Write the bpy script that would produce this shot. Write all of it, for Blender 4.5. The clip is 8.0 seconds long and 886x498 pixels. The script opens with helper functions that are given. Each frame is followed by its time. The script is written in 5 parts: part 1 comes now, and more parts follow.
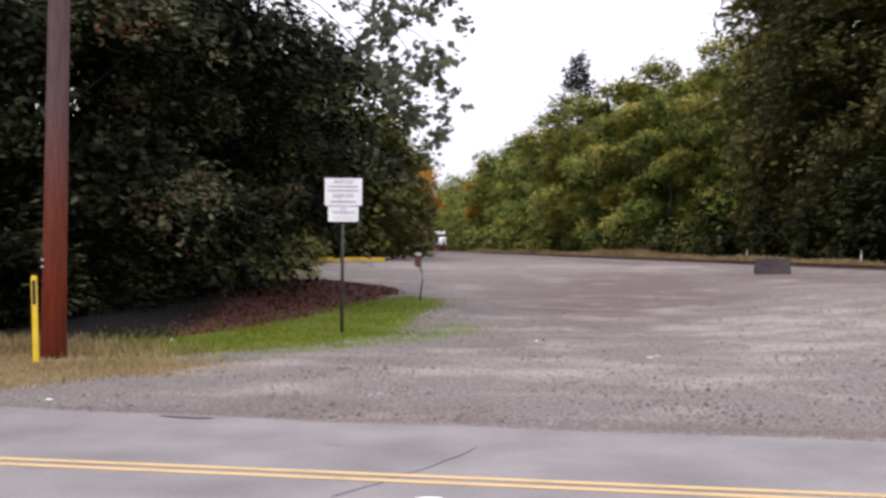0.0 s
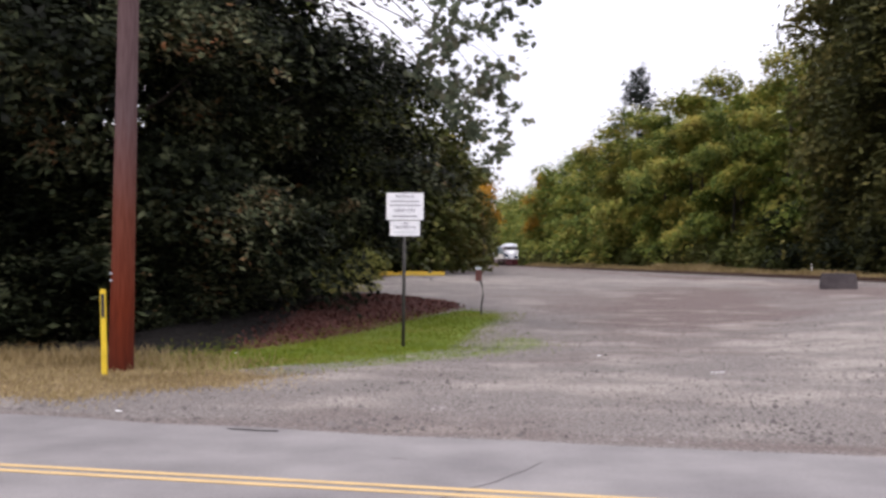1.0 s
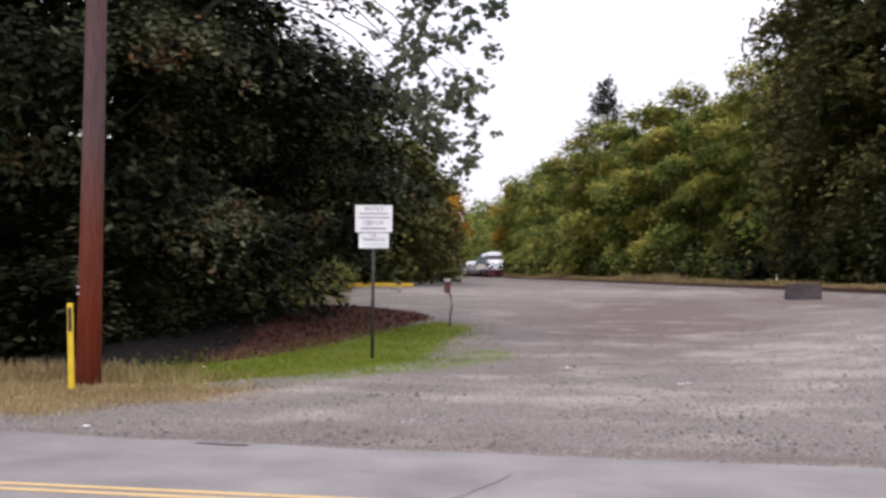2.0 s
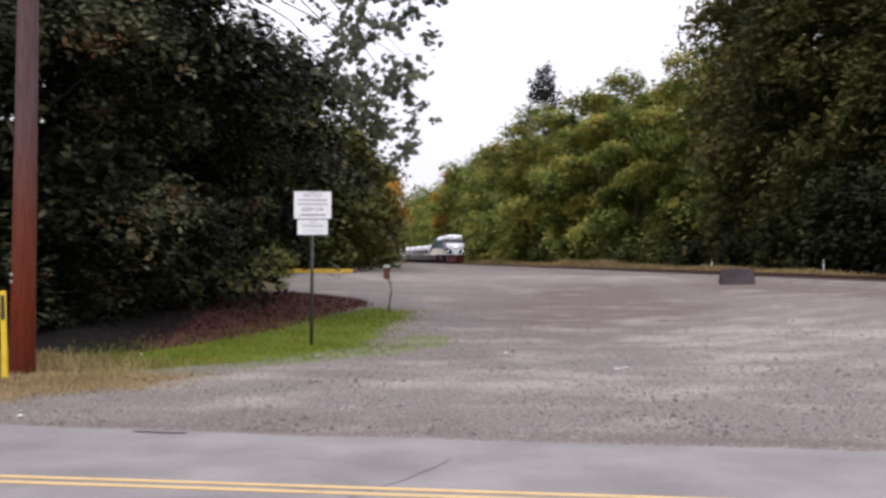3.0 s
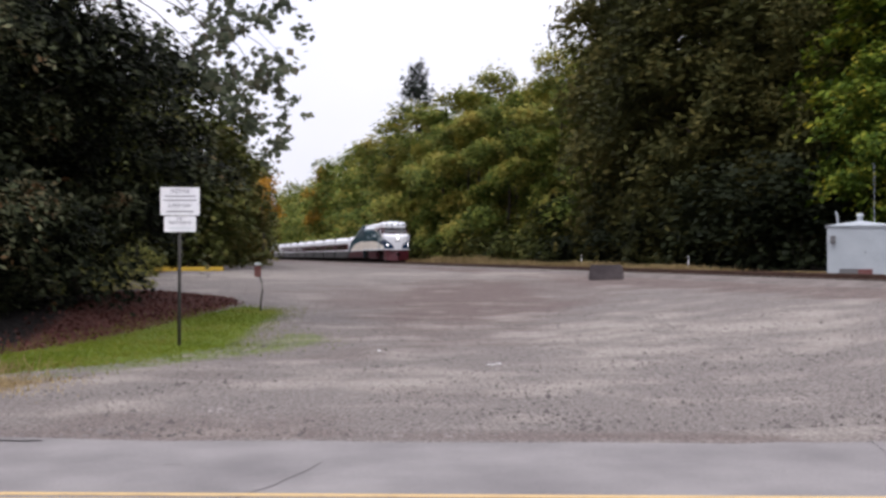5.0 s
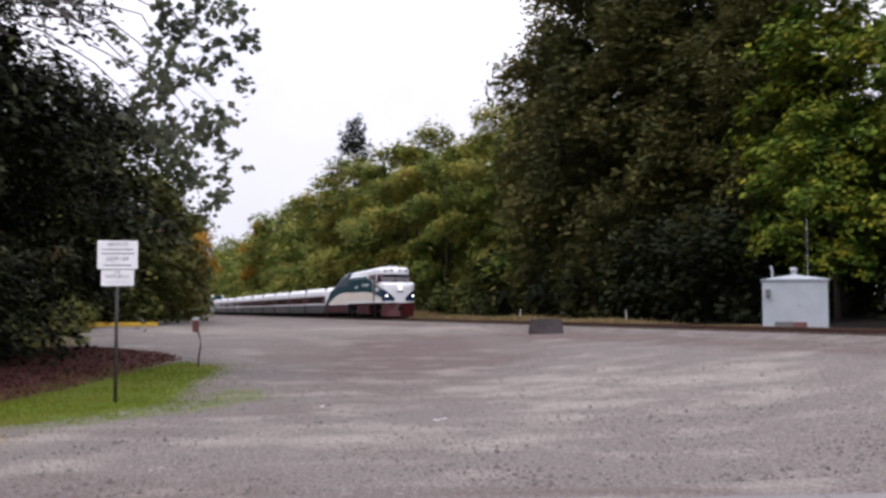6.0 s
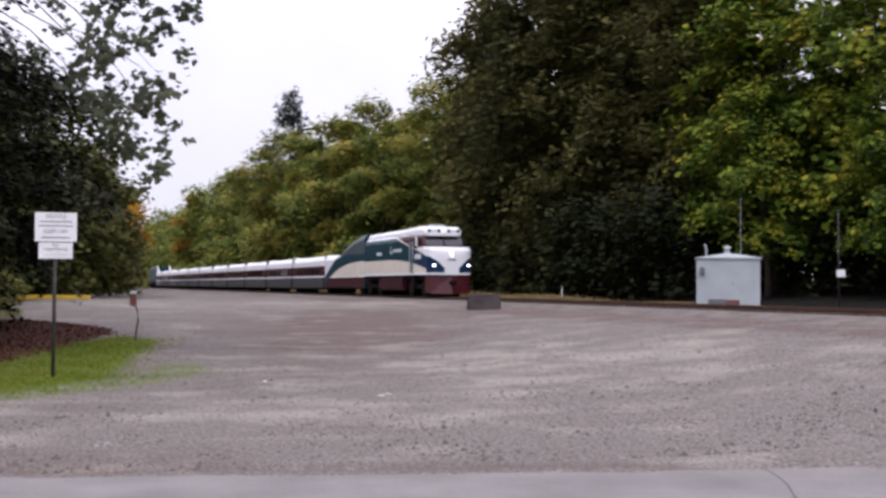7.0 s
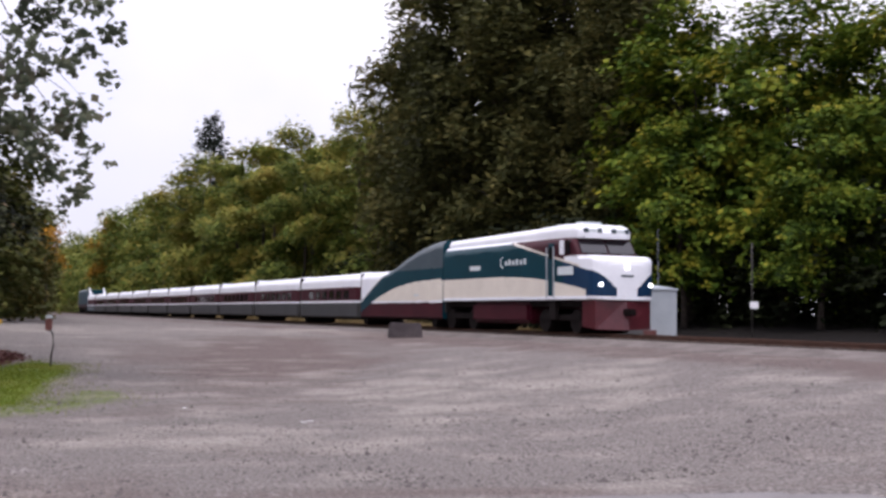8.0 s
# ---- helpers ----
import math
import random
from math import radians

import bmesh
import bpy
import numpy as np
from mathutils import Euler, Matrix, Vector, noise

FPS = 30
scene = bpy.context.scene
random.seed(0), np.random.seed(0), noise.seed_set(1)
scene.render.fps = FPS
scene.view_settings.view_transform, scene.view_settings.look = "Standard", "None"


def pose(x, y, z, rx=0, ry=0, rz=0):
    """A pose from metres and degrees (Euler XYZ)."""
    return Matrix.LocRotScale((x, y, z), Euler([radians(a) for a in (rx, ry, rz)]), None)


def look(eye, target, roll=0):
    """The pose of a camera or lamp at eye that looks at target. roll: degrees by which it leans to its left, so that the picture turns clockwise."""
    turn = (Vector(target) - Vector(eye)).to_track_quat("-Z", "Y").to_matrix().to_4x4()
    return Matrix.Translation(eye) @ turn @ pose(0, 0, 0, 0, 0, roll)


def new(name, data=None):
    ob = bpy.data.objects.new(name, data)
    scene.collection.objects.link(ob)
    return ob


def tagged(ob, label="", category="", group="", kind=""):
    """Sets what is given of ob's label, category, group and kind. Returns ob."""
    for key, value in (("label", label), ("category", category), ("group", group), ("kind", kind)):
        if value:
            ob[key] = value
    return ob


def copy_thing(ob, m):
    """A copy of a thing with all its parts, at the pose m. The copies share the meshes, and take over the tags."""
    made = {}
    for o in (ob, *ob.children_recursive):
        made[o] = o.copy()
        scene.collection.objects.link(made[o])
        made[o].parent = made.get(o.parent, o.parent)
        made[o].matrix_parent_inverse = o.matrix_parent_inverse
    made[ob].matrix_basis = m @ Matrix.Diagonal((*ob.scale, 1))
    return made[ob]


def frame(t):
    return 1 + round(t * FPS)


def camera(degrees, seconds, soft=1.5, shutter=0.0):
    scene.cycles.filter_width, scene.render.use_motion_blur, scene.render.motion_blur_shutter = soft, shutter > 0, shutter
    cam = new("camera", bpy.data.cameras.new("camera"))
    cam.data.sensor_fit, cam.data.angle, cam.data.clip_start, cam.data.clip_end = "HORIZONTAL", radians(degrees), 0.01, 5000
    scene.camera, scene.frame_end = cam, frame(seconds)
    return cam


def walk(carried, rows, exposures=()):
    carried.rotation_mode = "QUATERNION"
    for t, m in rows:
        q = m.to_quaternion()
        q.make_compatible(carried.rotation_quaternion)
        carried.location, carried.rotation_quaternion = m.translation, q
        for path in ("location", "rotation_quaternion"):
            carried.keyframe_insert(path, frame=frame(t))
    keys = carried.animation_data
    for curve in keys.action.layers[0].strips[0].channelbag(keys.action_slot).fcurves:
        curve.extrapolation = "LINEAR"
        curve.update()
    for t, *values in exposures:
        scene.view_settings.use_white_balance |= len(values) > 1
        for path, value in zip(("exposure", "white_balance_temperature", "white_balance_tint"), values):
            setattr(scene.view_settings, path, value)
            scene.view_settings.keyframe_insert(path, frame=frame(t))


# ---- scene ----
cam = camera(43.0, 8.0, soft=3.0)
PATH = [
    (0, pose(-0.012, 0.038, 1.946, 89.933, -0.273, -0.017)),
    (0.2, pose(-0.021, 0.036, 1.936, 89.902, -0.322, 0.925)),
    (0.3, pose(-0.025, 0.035, 1.931, 89.963, -0.345, 1.347)),
    (0.5, pose(-0.034, 0.032, 1.921, 90.127, -0.394, 2.092)),
    (0.7, pose(-0.047, 0.026, 1.932, 90.360, -0.360, 2.615)),
    (0.8, pose(-0.054, 0.022, 1.937, 90.452, -0.343, 2.770)),
    (1, pose(-0.067, 0.016, 1.948, 90.640, -0.310, 2.979)),
    (1.2, pose(-0.074, 0.007, 1.958, 90.841, -0.285, 2.985)),
    (1.3, pose(-0.076, 0.002, 1.965, 90.956, -0.273, 2.866)),
    (1.5, pose(-0.083, -0.007, 1.975, 91.142, -0.248, 2.599)),
    (1.7, pose(-0.081, -0.023, 1.977, 91.270, -0.222, 2.163)),
    (3, pose(-0.068, -0.124, 1.993, 90.472, -0.057, -1.712)),
    (3.5, pose(-0.045, -0.036, 1.996, 90.301, 0.003, -3.287)),
    (4, pose(-0.037, 0.011, 2.000, 90.297, 0.048, -4.863)),
    (4.5, pose(-0.025, 0.021, 1.998, 90.230, 0.158, -6.470)),
    (5.8, pose(-0.129, 0.272, 1.980, 91.719, 0.193, -10.699)),
    (5.9, pose(-0.145, 0.276, 1.977, 92.586, 0.269, -11.000)),
    (6, pose(-0.160, 0.280, 1.973, 93.082, 0.344, -11.358)),
    (6.1, pose(-0.186, 0.284, 1.974, 93.247, 0.349, -11.659)),
    (6.2, pose(-0.212, 0.286, 1.976, 93.069, 0.353, -12.018)),
    (6.3, pose(-0.237, 0.290, 1.977, 92.632, 0.358, -12.375)),
    (6.4, pose(-0.263, 0.292, 1.978, 92.226, 0.362, -12.734)),
    (6.5, pose(-0.289, 0.296, 1.980, 91.848, 0.367, -13.033)),
    (6.6, pose(-0.304, 0.293, 1.982, 91.612, 0.274, -13.385)),
    (6.7, pose(-0.319, 0.291, 1.984, 91.519, 0.179, -13.707)),
    (6.8, pose(-0.334, 0.290, 1.987, 91.538, 0.086, -14.030)),
    (7, pose(-0.364, 0.285, 1.992, 91.806, -0.103, -14.701)),
    (7.1, pose(-0.373, 0.282, 1.994, 92.023, -0.202, -15.010)),
    (7.2, pose(-0.382, 0.279, 1.996, 92.239, -0.300, -15.375)),
    (7.3, pose(-0.391, 0.276, 2.000, 92.456, -0.400, -15.711)),
    (7.5, pose(-0.409, 0.270, 2.005, 92.899, -0.598, -16.297)),
    (7.7, pose(-0.435, 0.227, 1.994, 93.070, -0.627, -17.164)),
    (7.8, pose(-0.449, 0.207, 1.988, 93.145, -0.641, -17.679)),
    (8, pose(-0.475, 0.165, 1.977, 93.273, -0.670, -18.769)),
]
walk(cam, PATH, exposures=[(0.0, 0.1, 6550, 17), (4.5, -0.04, 6480, 15), (8.0, -0.13, 6350, 20)])

# world: an overcast sky, a wide soft sun high behind the camera
world = bpy.data.worlds.new("overcast_sky")
scene.world = world
world.use_nodes = True
wt = world.node_tree
wt.nodes.clear()
w_out = wt.nodes.new("ShaderNodeOutputWorld")
w_bg = wt.nodes.new("ShaderNodeBackground")
w_sky = wt.nodes.new("ShaderNodeTexSky")
w_sky.sky_type, w_sky.sun_disc = "NISHITA", False
w_sky.sun_elevation, w_sky.sun_rotation = radians(66), radians(220)
w_scale = wt.nodes.new("ShaderNodeVectorMath")
w_scale.operation = "SCALE"
w_scale.inputs[3].default_value = 0.10
w_cloud = wt.nodes.new("ShaderNodeTexNoise")
w_cloud.inputs["Scale"].default_value, w_cloud.inputs["Detail"].default_value = 2.2, 5.0
w_ramp = wt.nodes.new("ShaderNodeValToRGB")
w_ramp.color_ramp.elements[0].position, w_ramp.color_ramp.elements[0].color = 0.35, (0.86, 0.88, 0.98, 1)
w_ramp.color_ramp.elements[1].position, w_ramp.color_ramp.elements[1].color = 0.62, (1.08, 1.07, 1.10, 1)
w_mix = wt.nodes.new("ShaderNodeMix")
w_mix.data_type = "RGBA"
w_mix.inputs[0].default_value = 0.9
wt.links.new(w_sky.outputs[0], w_scale.inputs[0])
wt.links.new(w_cloud.outputs[0], w_ramp.inputs[0])
wt.links.new(w_scale.outputs[0], w_mix.inputs[6])
wt.links.new(w_ramp.outputs[0], w_mix.inputs[7])
# an overcast sky is about twice as bright overhead as at the horizon
w_tc, w_sep, w_up, w_lum = wt.nodes.new("ShaderNodeTexCoord"), wt.nodes.new("ShaderNodeSeparateXYZ"), wt.nodes.new("ShaderNodeMapRange"), wt.nodes.new("ShaderNodeVectorMath")
w_up.inputs[1].default_value, w_up.inputs[2].default_value = 0.05, 0.95
w_up.inputs[3].default_value, w_up.inputs[4].default_value = 1.08, 2.3
w_lum.operation = "SCALE"
wt.links.new(w_tc.outputs["Generated"], w_sep.inputs[0])
wt.links.new(w_sep.outputs[2], w_up.inputs[0])
wt.links.new(w_mix.outputs[2], w_lum.inputs[0])
wt.links.new(w_up.outputs[0], w_lum.inputs[3])
wt.links.new(w_lum.outputs[0], w_bg.inputs[0])
w_bg.inputs[1].default_value = 1.0
wt.links.new(w_bg.outputs[0], w_out.inputs[0])
sun = new("sun", bpy.data.lights.new("sun", "SUN"))
sun.data.energy, sun.data.angle, sun.data.color = 1.5, radians(25), (1.0, 0.96, 0.9)
sun.matrix_world = look((-25, -30, 90), (0, 0, 0))

# ---- materials ----
def nodes_of(name):
    m = bpy.data.materials.new(name)
    m.use_nodes = True
    return m, m.node_tree.nodes, m.node_tree.links, m.node_tree.nodes["Principled BSDF"]


def mottled(name, a, b, scale=3.0, fine=40.0, rough=0.8, bump=0.2, metal=0.0, low=0.35, high=0.65, coords="Object", depth=0.02, spec=0.5):
    """Two colours mixed by coarse and fine noise, with fine relief."""
    m, n, l, p = nodes_of(name)
    tc = n.new("ShaderNodeTexCoord")
    n1, n2 = n.new("ShaderNodeTexNoise"), n.new("ShaderNodeTexNoise")
    n1.inputs["Scale"].default_value, n1.inputs["Detail"].default_value = scale, 6
    n2.inputs["Scale"].default_value, n2.inputs["Detail"].default_value = fine, 3
    mix = n.new("ShaderNodeMath")
    mix.operation = "MULTIPLY_ADD"
    mix.inputs[1].default_value = 0.45
    half = n.new("ShaderNodeMath")
    half.operation = "MULTIPLY"
    half.inputs[1].default_value = 0.55
    ramp = n.new("ShaderNodeValToRGB")
    ramp.color_ramp.elements[0].position, ramp.color_ramp.elements[0].color = low, (*a, 1)
    ramp.color_ramp.elements[1].position, ramp.color_ramp.elements[1].color = high, (*b, 1)
    bm_ = n.new("ShaderNodeBump")
    bm_.inputs["Strength"].default_value, bm_.inputs["Distance"].default_value = bump, depth
    l.new(tc.outputs[coords], n1.inputs[0])
    l.new(tc.outputs[coords], n2.inputs[0])
    l.new(n1.outputs[0], half.inputs[0])
    l.new(n2.outputs[0], mix.inputs[0])
    l.new(half.outputs[0], mix.inputs[2])
    l.new(mix.outputs[0], ramp.inputs[0])
    l.new(ramp.outputs[0], p.inputs["Base Color"])
    l.new(n2.outputs[0], bm_.inputs["Height"])
    l.new(bm_.outputs[0], p.inputs["Normal"])
    p.inputs["Roughness"].default_value, p.inputs["Metallic"].default_value = rough, metal
    p.inputs["Specular IOR Level"].default_value = spec
    return m


def leafy(name, colours, rough=0.7, through_light=0.25, patch=1.1, each=0.5):
    """Leaves that differ one by one and branch by branch."""
    m, n, l, p = nodes_of(name)
    geo, info = n.new("ShaderNodeNewGeometry"), n.new("ShaderNodeObjectInfo")
    tc, big = n.new("ShaderNodeTexCoord"), n.new("ShaderNodeTexNoise")
    big.inputs["Scale"].default_value, big.inputs["Detail"].default_value = 0.45, 3
    l.new(tc.outputs["Object"], big.inputs[0])
    add = n.new("ShaderNodeMath")
    add.operation = "MULTIPLY_ADD"
    add.inputs[1].default_value = each
    l.new(geo.outputs["Random Per Island"], add.inputs[0])
    tree = n.new("ShaderNodeMath")
    tree.operation = "MULTIPLY_ADD"
    tree.inputs[1].default_value = 0.42
    l.new(info.outputs["Random"], tree.inputs[0])
    # High patch values put lit clumps and shaded hollows into the leaf colour.
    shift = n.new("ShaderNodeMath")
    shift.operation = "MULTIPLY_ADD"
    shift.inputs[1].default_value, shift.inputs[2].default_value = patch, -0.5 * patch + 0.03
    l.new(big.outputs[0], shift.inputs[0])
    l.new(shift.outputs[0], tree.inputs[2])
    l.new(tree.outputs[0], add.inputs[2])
    ramp = n.new("ShaderNodeValToRGB")
    e = ramp.color_ramp.elements
    while len(e) < len(colours):
        e.new(0.5)
    for k, (at, c) in enumerate(colours):
        e[k].position, e[k].color = at, (*c, 1)
    l.new(add.outputs[0], ramp.inputs[0])
    l.new(ramp.outputs[0], p.inputs["Base Color"])
    p.inputs["Roughness"].default_value = rough
    p.inputs["Specular IOR Level"].default_value = 0.09
    out = n["Material Output"]
    tr, mx = n.new("ShaderNodeBsdfTranslucent"), n.new("ShaderNodeMixShader")
    l.new(ramp.outputs[0], tr.inputs[0])
    mx.inputs[0].default_value = through_light
    l.new(p.outputs[0], mx.inputs[1])
    l.new(tr.outputs[0], mx.inputs[2])
    l.new(mx.outputs[0], out.inputs[0])
    return m


def plain(name, c, rough=0.5, metal=0.0, spec=0.5, glow=0.0):
    m, n, l, p = nodes_of(name)
    p.inputs["Base Color"].default_value = (*c, 1)
    p.inputs["Roughness"].default_value, p.inputs["Metallic"].default_value = rough, metal
    p.inputs["Specular IOR Level"].default_value = spec
    if glow:
        p.inputs["Emission Color"].default_value, p.inputs["Emission Strength"].default_value = (1, 0.97, 0.9, 1), glow
    return m


def ground_material():
    """Gravel, with grass, bark mulch, dry verge and pale worn tracks laid over it by the sheet's own weights."""
    m, n, l, p = nodes_of("gravel_lot")
    tc = n.new("ShaderNodeTexCoord")

    def noise_at(scale, detail=4, stretch=None):
        t = n.new("ShaderNodeTexNoise")
        t.inputs["Scale"].default_value, t.inputs["Detail"].default_value = scale, detail
        if stretch:
            mp = n.new("ShaderNodeMapping")
            mp.inputs["Scale"].default_value = stretch
            mp.inputs["Rotation"].default_value = (0, 0, radians(20))
            l.new(tc.outputs["Object"], mp.inputs[0])
            l.new(mp.outputs[0], t.inputs[0])
        else:
            l.new(tc.outputs["Object"], t.inputs[0])
        return t.outputs[0]

    def ramp_of(value, stops):
        r = n.new("ShaderNodeValToRGB")
        while len(r.color_ramp.elements) < len(stops):
            r.color_ramp.elements.new(0.5)
        for e, (at, c) in zip(r.color_ramp.elements, stops):
            e.position, e.color = at, (*c, 1)
        l.new(value, r.inputs[0])
        return r.outputs[0]

    def over(base, top, weight):
        x = n.new("ShaderNodeMix")
        x.data_type = "RGBA"
        l.new(weight, x.inputs[0])
        l.new(base, x.inputs[6])
        l.new(top, x.inputs[7])
        return x.outputs[2]

    def weight(name, noise_value, gain=0.9):
        a = n.new("ShaderNodeAttribute")
        a.attribute_name = name
        q = n.new("ShaderNodeMath")
        q.operation = "MULTIPLY_ADD"
        q.inputs[1].default_value = gain
        sub = n.new("ShaderNodeMath")
        sub.operation = "ADD"
        sub.inputs[1].default_value = -gain * 0.5
        l.new(noise_value, q.inputs[0])
        l.new(a.outputs["Fac"], sub.inputs[0])
        l.new(sub.outputs[0], q.inputs[2])
        r = n.new("ShaderNodeMapRange")
        r.inputs[1].default_value, r.inputs[2].default_value = 0.3, 0.7
        l.new(q.outputs[0], r.inputs[0])
        return r.outputs[0]

    fine, mid, coarse = noise_at(20, 6), noise_at(2.2, 5), noise_at(0.35, 4)
    streak = noise_at(0.55, 10, (0.9, 1.1, 1))
    clods = noise_at(5.5, 3)
    gravel = ramp_of(fine, [(0.3, (0.085, 0.073, 0.07)), (0.52, (0.186, 0.167, 0.158)), (0.74, (0.345, 0.313, 0.296))])
    dusty = ramp_of(fine, [(0.32, (0.17, 0.152, 0.136)), (0.68, (0.41, 0.372, 0.34))])
    dark = ramp_of(fine, [(0.3, (0.088, 0.067, 0.062)), (0.7, (0.195, 0.155, 0.146))])
    col = over(gravel, dark, weight("dark", coarse, 1.1))
    col = over(col, dusty, weight("pale", streak, 1.7))
    clod_r = n.new("ShaderNodeMapRange")
    clod_r.inputs[1].default_value, clod_r.inputs[2].default_value, clod_r.inputs[4].default_value = 0.60, 0.72, 0.55
    l.new(clods, clod_r.inputs[0])
    col = over(col, dark, clod_r.outputs[0])
    dry = ramp_of(noise_at(9, 5), [(0.3, (0.085, 0.055, 0.03)), (0.55, (0.19, 0.135, 0.07)), (0.75, (0.3, 0.23, 0.13))])
    col = over(col, dry, weight("dry", mid, 0.9))
    grass = ramp_of(noise_at(5, 5), [(0.3, (0.075, 0.10, 0.02)), (0.55, (0.12, 0.175, 0.024)), (0.75, (0.19, 0.19, 0.06))])
    col = over(col, grass, weight("grass", mid, 0.8))
    bark = ramp_of(noise_at(7, 6), [(0.3, (0.035, 0.013, 0.010)), (0.55, (0.095, 0.037, 0.030)), (0.75, (0.16, 0.075, 0.062))])
    col = over(col, bark, weight("mulch", mid, 0.6))
    # Near-black ground: the trees' deep shade is put into its colour.
    tree_shade = ramp_of(noise_at(6, 5), [(0.3, (0.004, 0.003, 0.003)), (0.6, (0.008, 0.006, 0.005)), (0.8, (0.02, 0.014, 0.010))])
    col = over(col, tree_shade, weight("shaded_soil", mid, 0.5))
    l.new(col, p.inputs["Base Color"])
    p.inputs["Roughness"].default_value = 0.95
    p.inputs["Specular IOR Level"].default_value = 0.2
    b1, b2 = n.new("ShaderNodeBump"), n.new("ShaderNodeBump")
    b1.inputs["Strength"].default_value, b1.inputs["Distance"].default_value = 0.8, 0.05
    b2.inputs["Strength"].default_value, b2.inputs["Distance"].default_value = 0.9, 0.25
    l.new(fine, b1.inputs["Height"])
    l.new(clods, b2.inputs["Height"])
    l.new(b1.outputs[0], b2.inputs["Normal"])
    l.new(b2.outputs[0], p.inputs["Normal"])
    return m


def stained_pole():
    """Weathered violet-brown wood whose foot is stained red by preservative, uneven with height."""
    m, n, l, p = nodes_of("preservative_stained_wood")
    tc, sep = n.new("ShaderNodeTexCoord"), n.new("ShaderNodeSeparateXYZ")
    l.new(tc.outputs["Object"], sep.inputs[0])
    mp, grain = n.new("ShaderNodeMapping"), n.new("ShaderNodeTexNoise")
    mp.inputs["Scale"].default_value = (9, 9, 0.7)
    grain.inputs["Scale"].default_value, grain.inputs["Detail"].default_value = 3.0, 6
    l.new(tc.outputs["Object"], mp.inputs[0])
    l.new(mp.outputs[0], grain.inputs[0])
    add = n.new("ShaderNodeMath")
    add.operation = "MULTIPLY_ADD"
    add.inputs[1].default_value = 1.2
    l.new(grain.outputs[0], add.inputs[0])
    l.new(sep.outputs[2], add.inputs[2])
    rng_ = n.new("ShaderNodeMapRange")
    rng_.inputs[1].default_value, rng_.inputs[2].default_value = 0.3, 5.2
    l.new(add.outputs[0], rng_.inputs[0])
    ramp = n.new("ShaderNodeValToRGB")
    stops = [(0.0, (0.07, 0.013, 0.006)), (0.3, (0.135, 0.024, 0.009)), (0.62, (0.14, 0.043, 0.027)), (1.0, (0.115, 0.072, 0.074))]
    while len(ramp.color_ramp.elements) < 4:
        ramp.color_ramp.elements.new(0.5)
    for e, (at, c) in zip(ramp.color_ramp.elements, stops):
        e.position, e.color = at, (*c, 1)
    l.new(rng_.outputs[0], ramp.inputs[0])
    dark = n.new("ShaderNodeMix")
    dark.data_type, dark.blend_type = "RGBA", "MULTIPLY"
    dark.inputs[0].default_value = 0.6
    l.new(ramp.outputs[0], dark.inputs[6])
    gr = n.new("ShaderNodeValToRGB")
    gr.color_ramp.elements[0].position, gr.color_ramp.elements[0].color = 0.35, (0.55, 0.5, 0.5, 1)
    gr.color_ramp.elements[1].position = 0.6
    l.new(grain.outputs[0], gr.inputs[0])
    l.new(gr.outputs[0], dark.inputs[7])
    l.new(dark.outputs[2], p.inputs["Base Color"])
    p.inputs["Roughness"].default_value = 0.85
    p.inputs["Specular IOR Level"].default_value = 0.15
    b = n.new("ShaderNodeBump")
    b.inputs["Strength"].default_value, b.inputs["Distance"].default_value = 0.5, 0.02
    l.new(grain.outputs[0], b.inputs["Height"])
    l.new(b.outputs[0], p.inputs["Normal"])
    return m


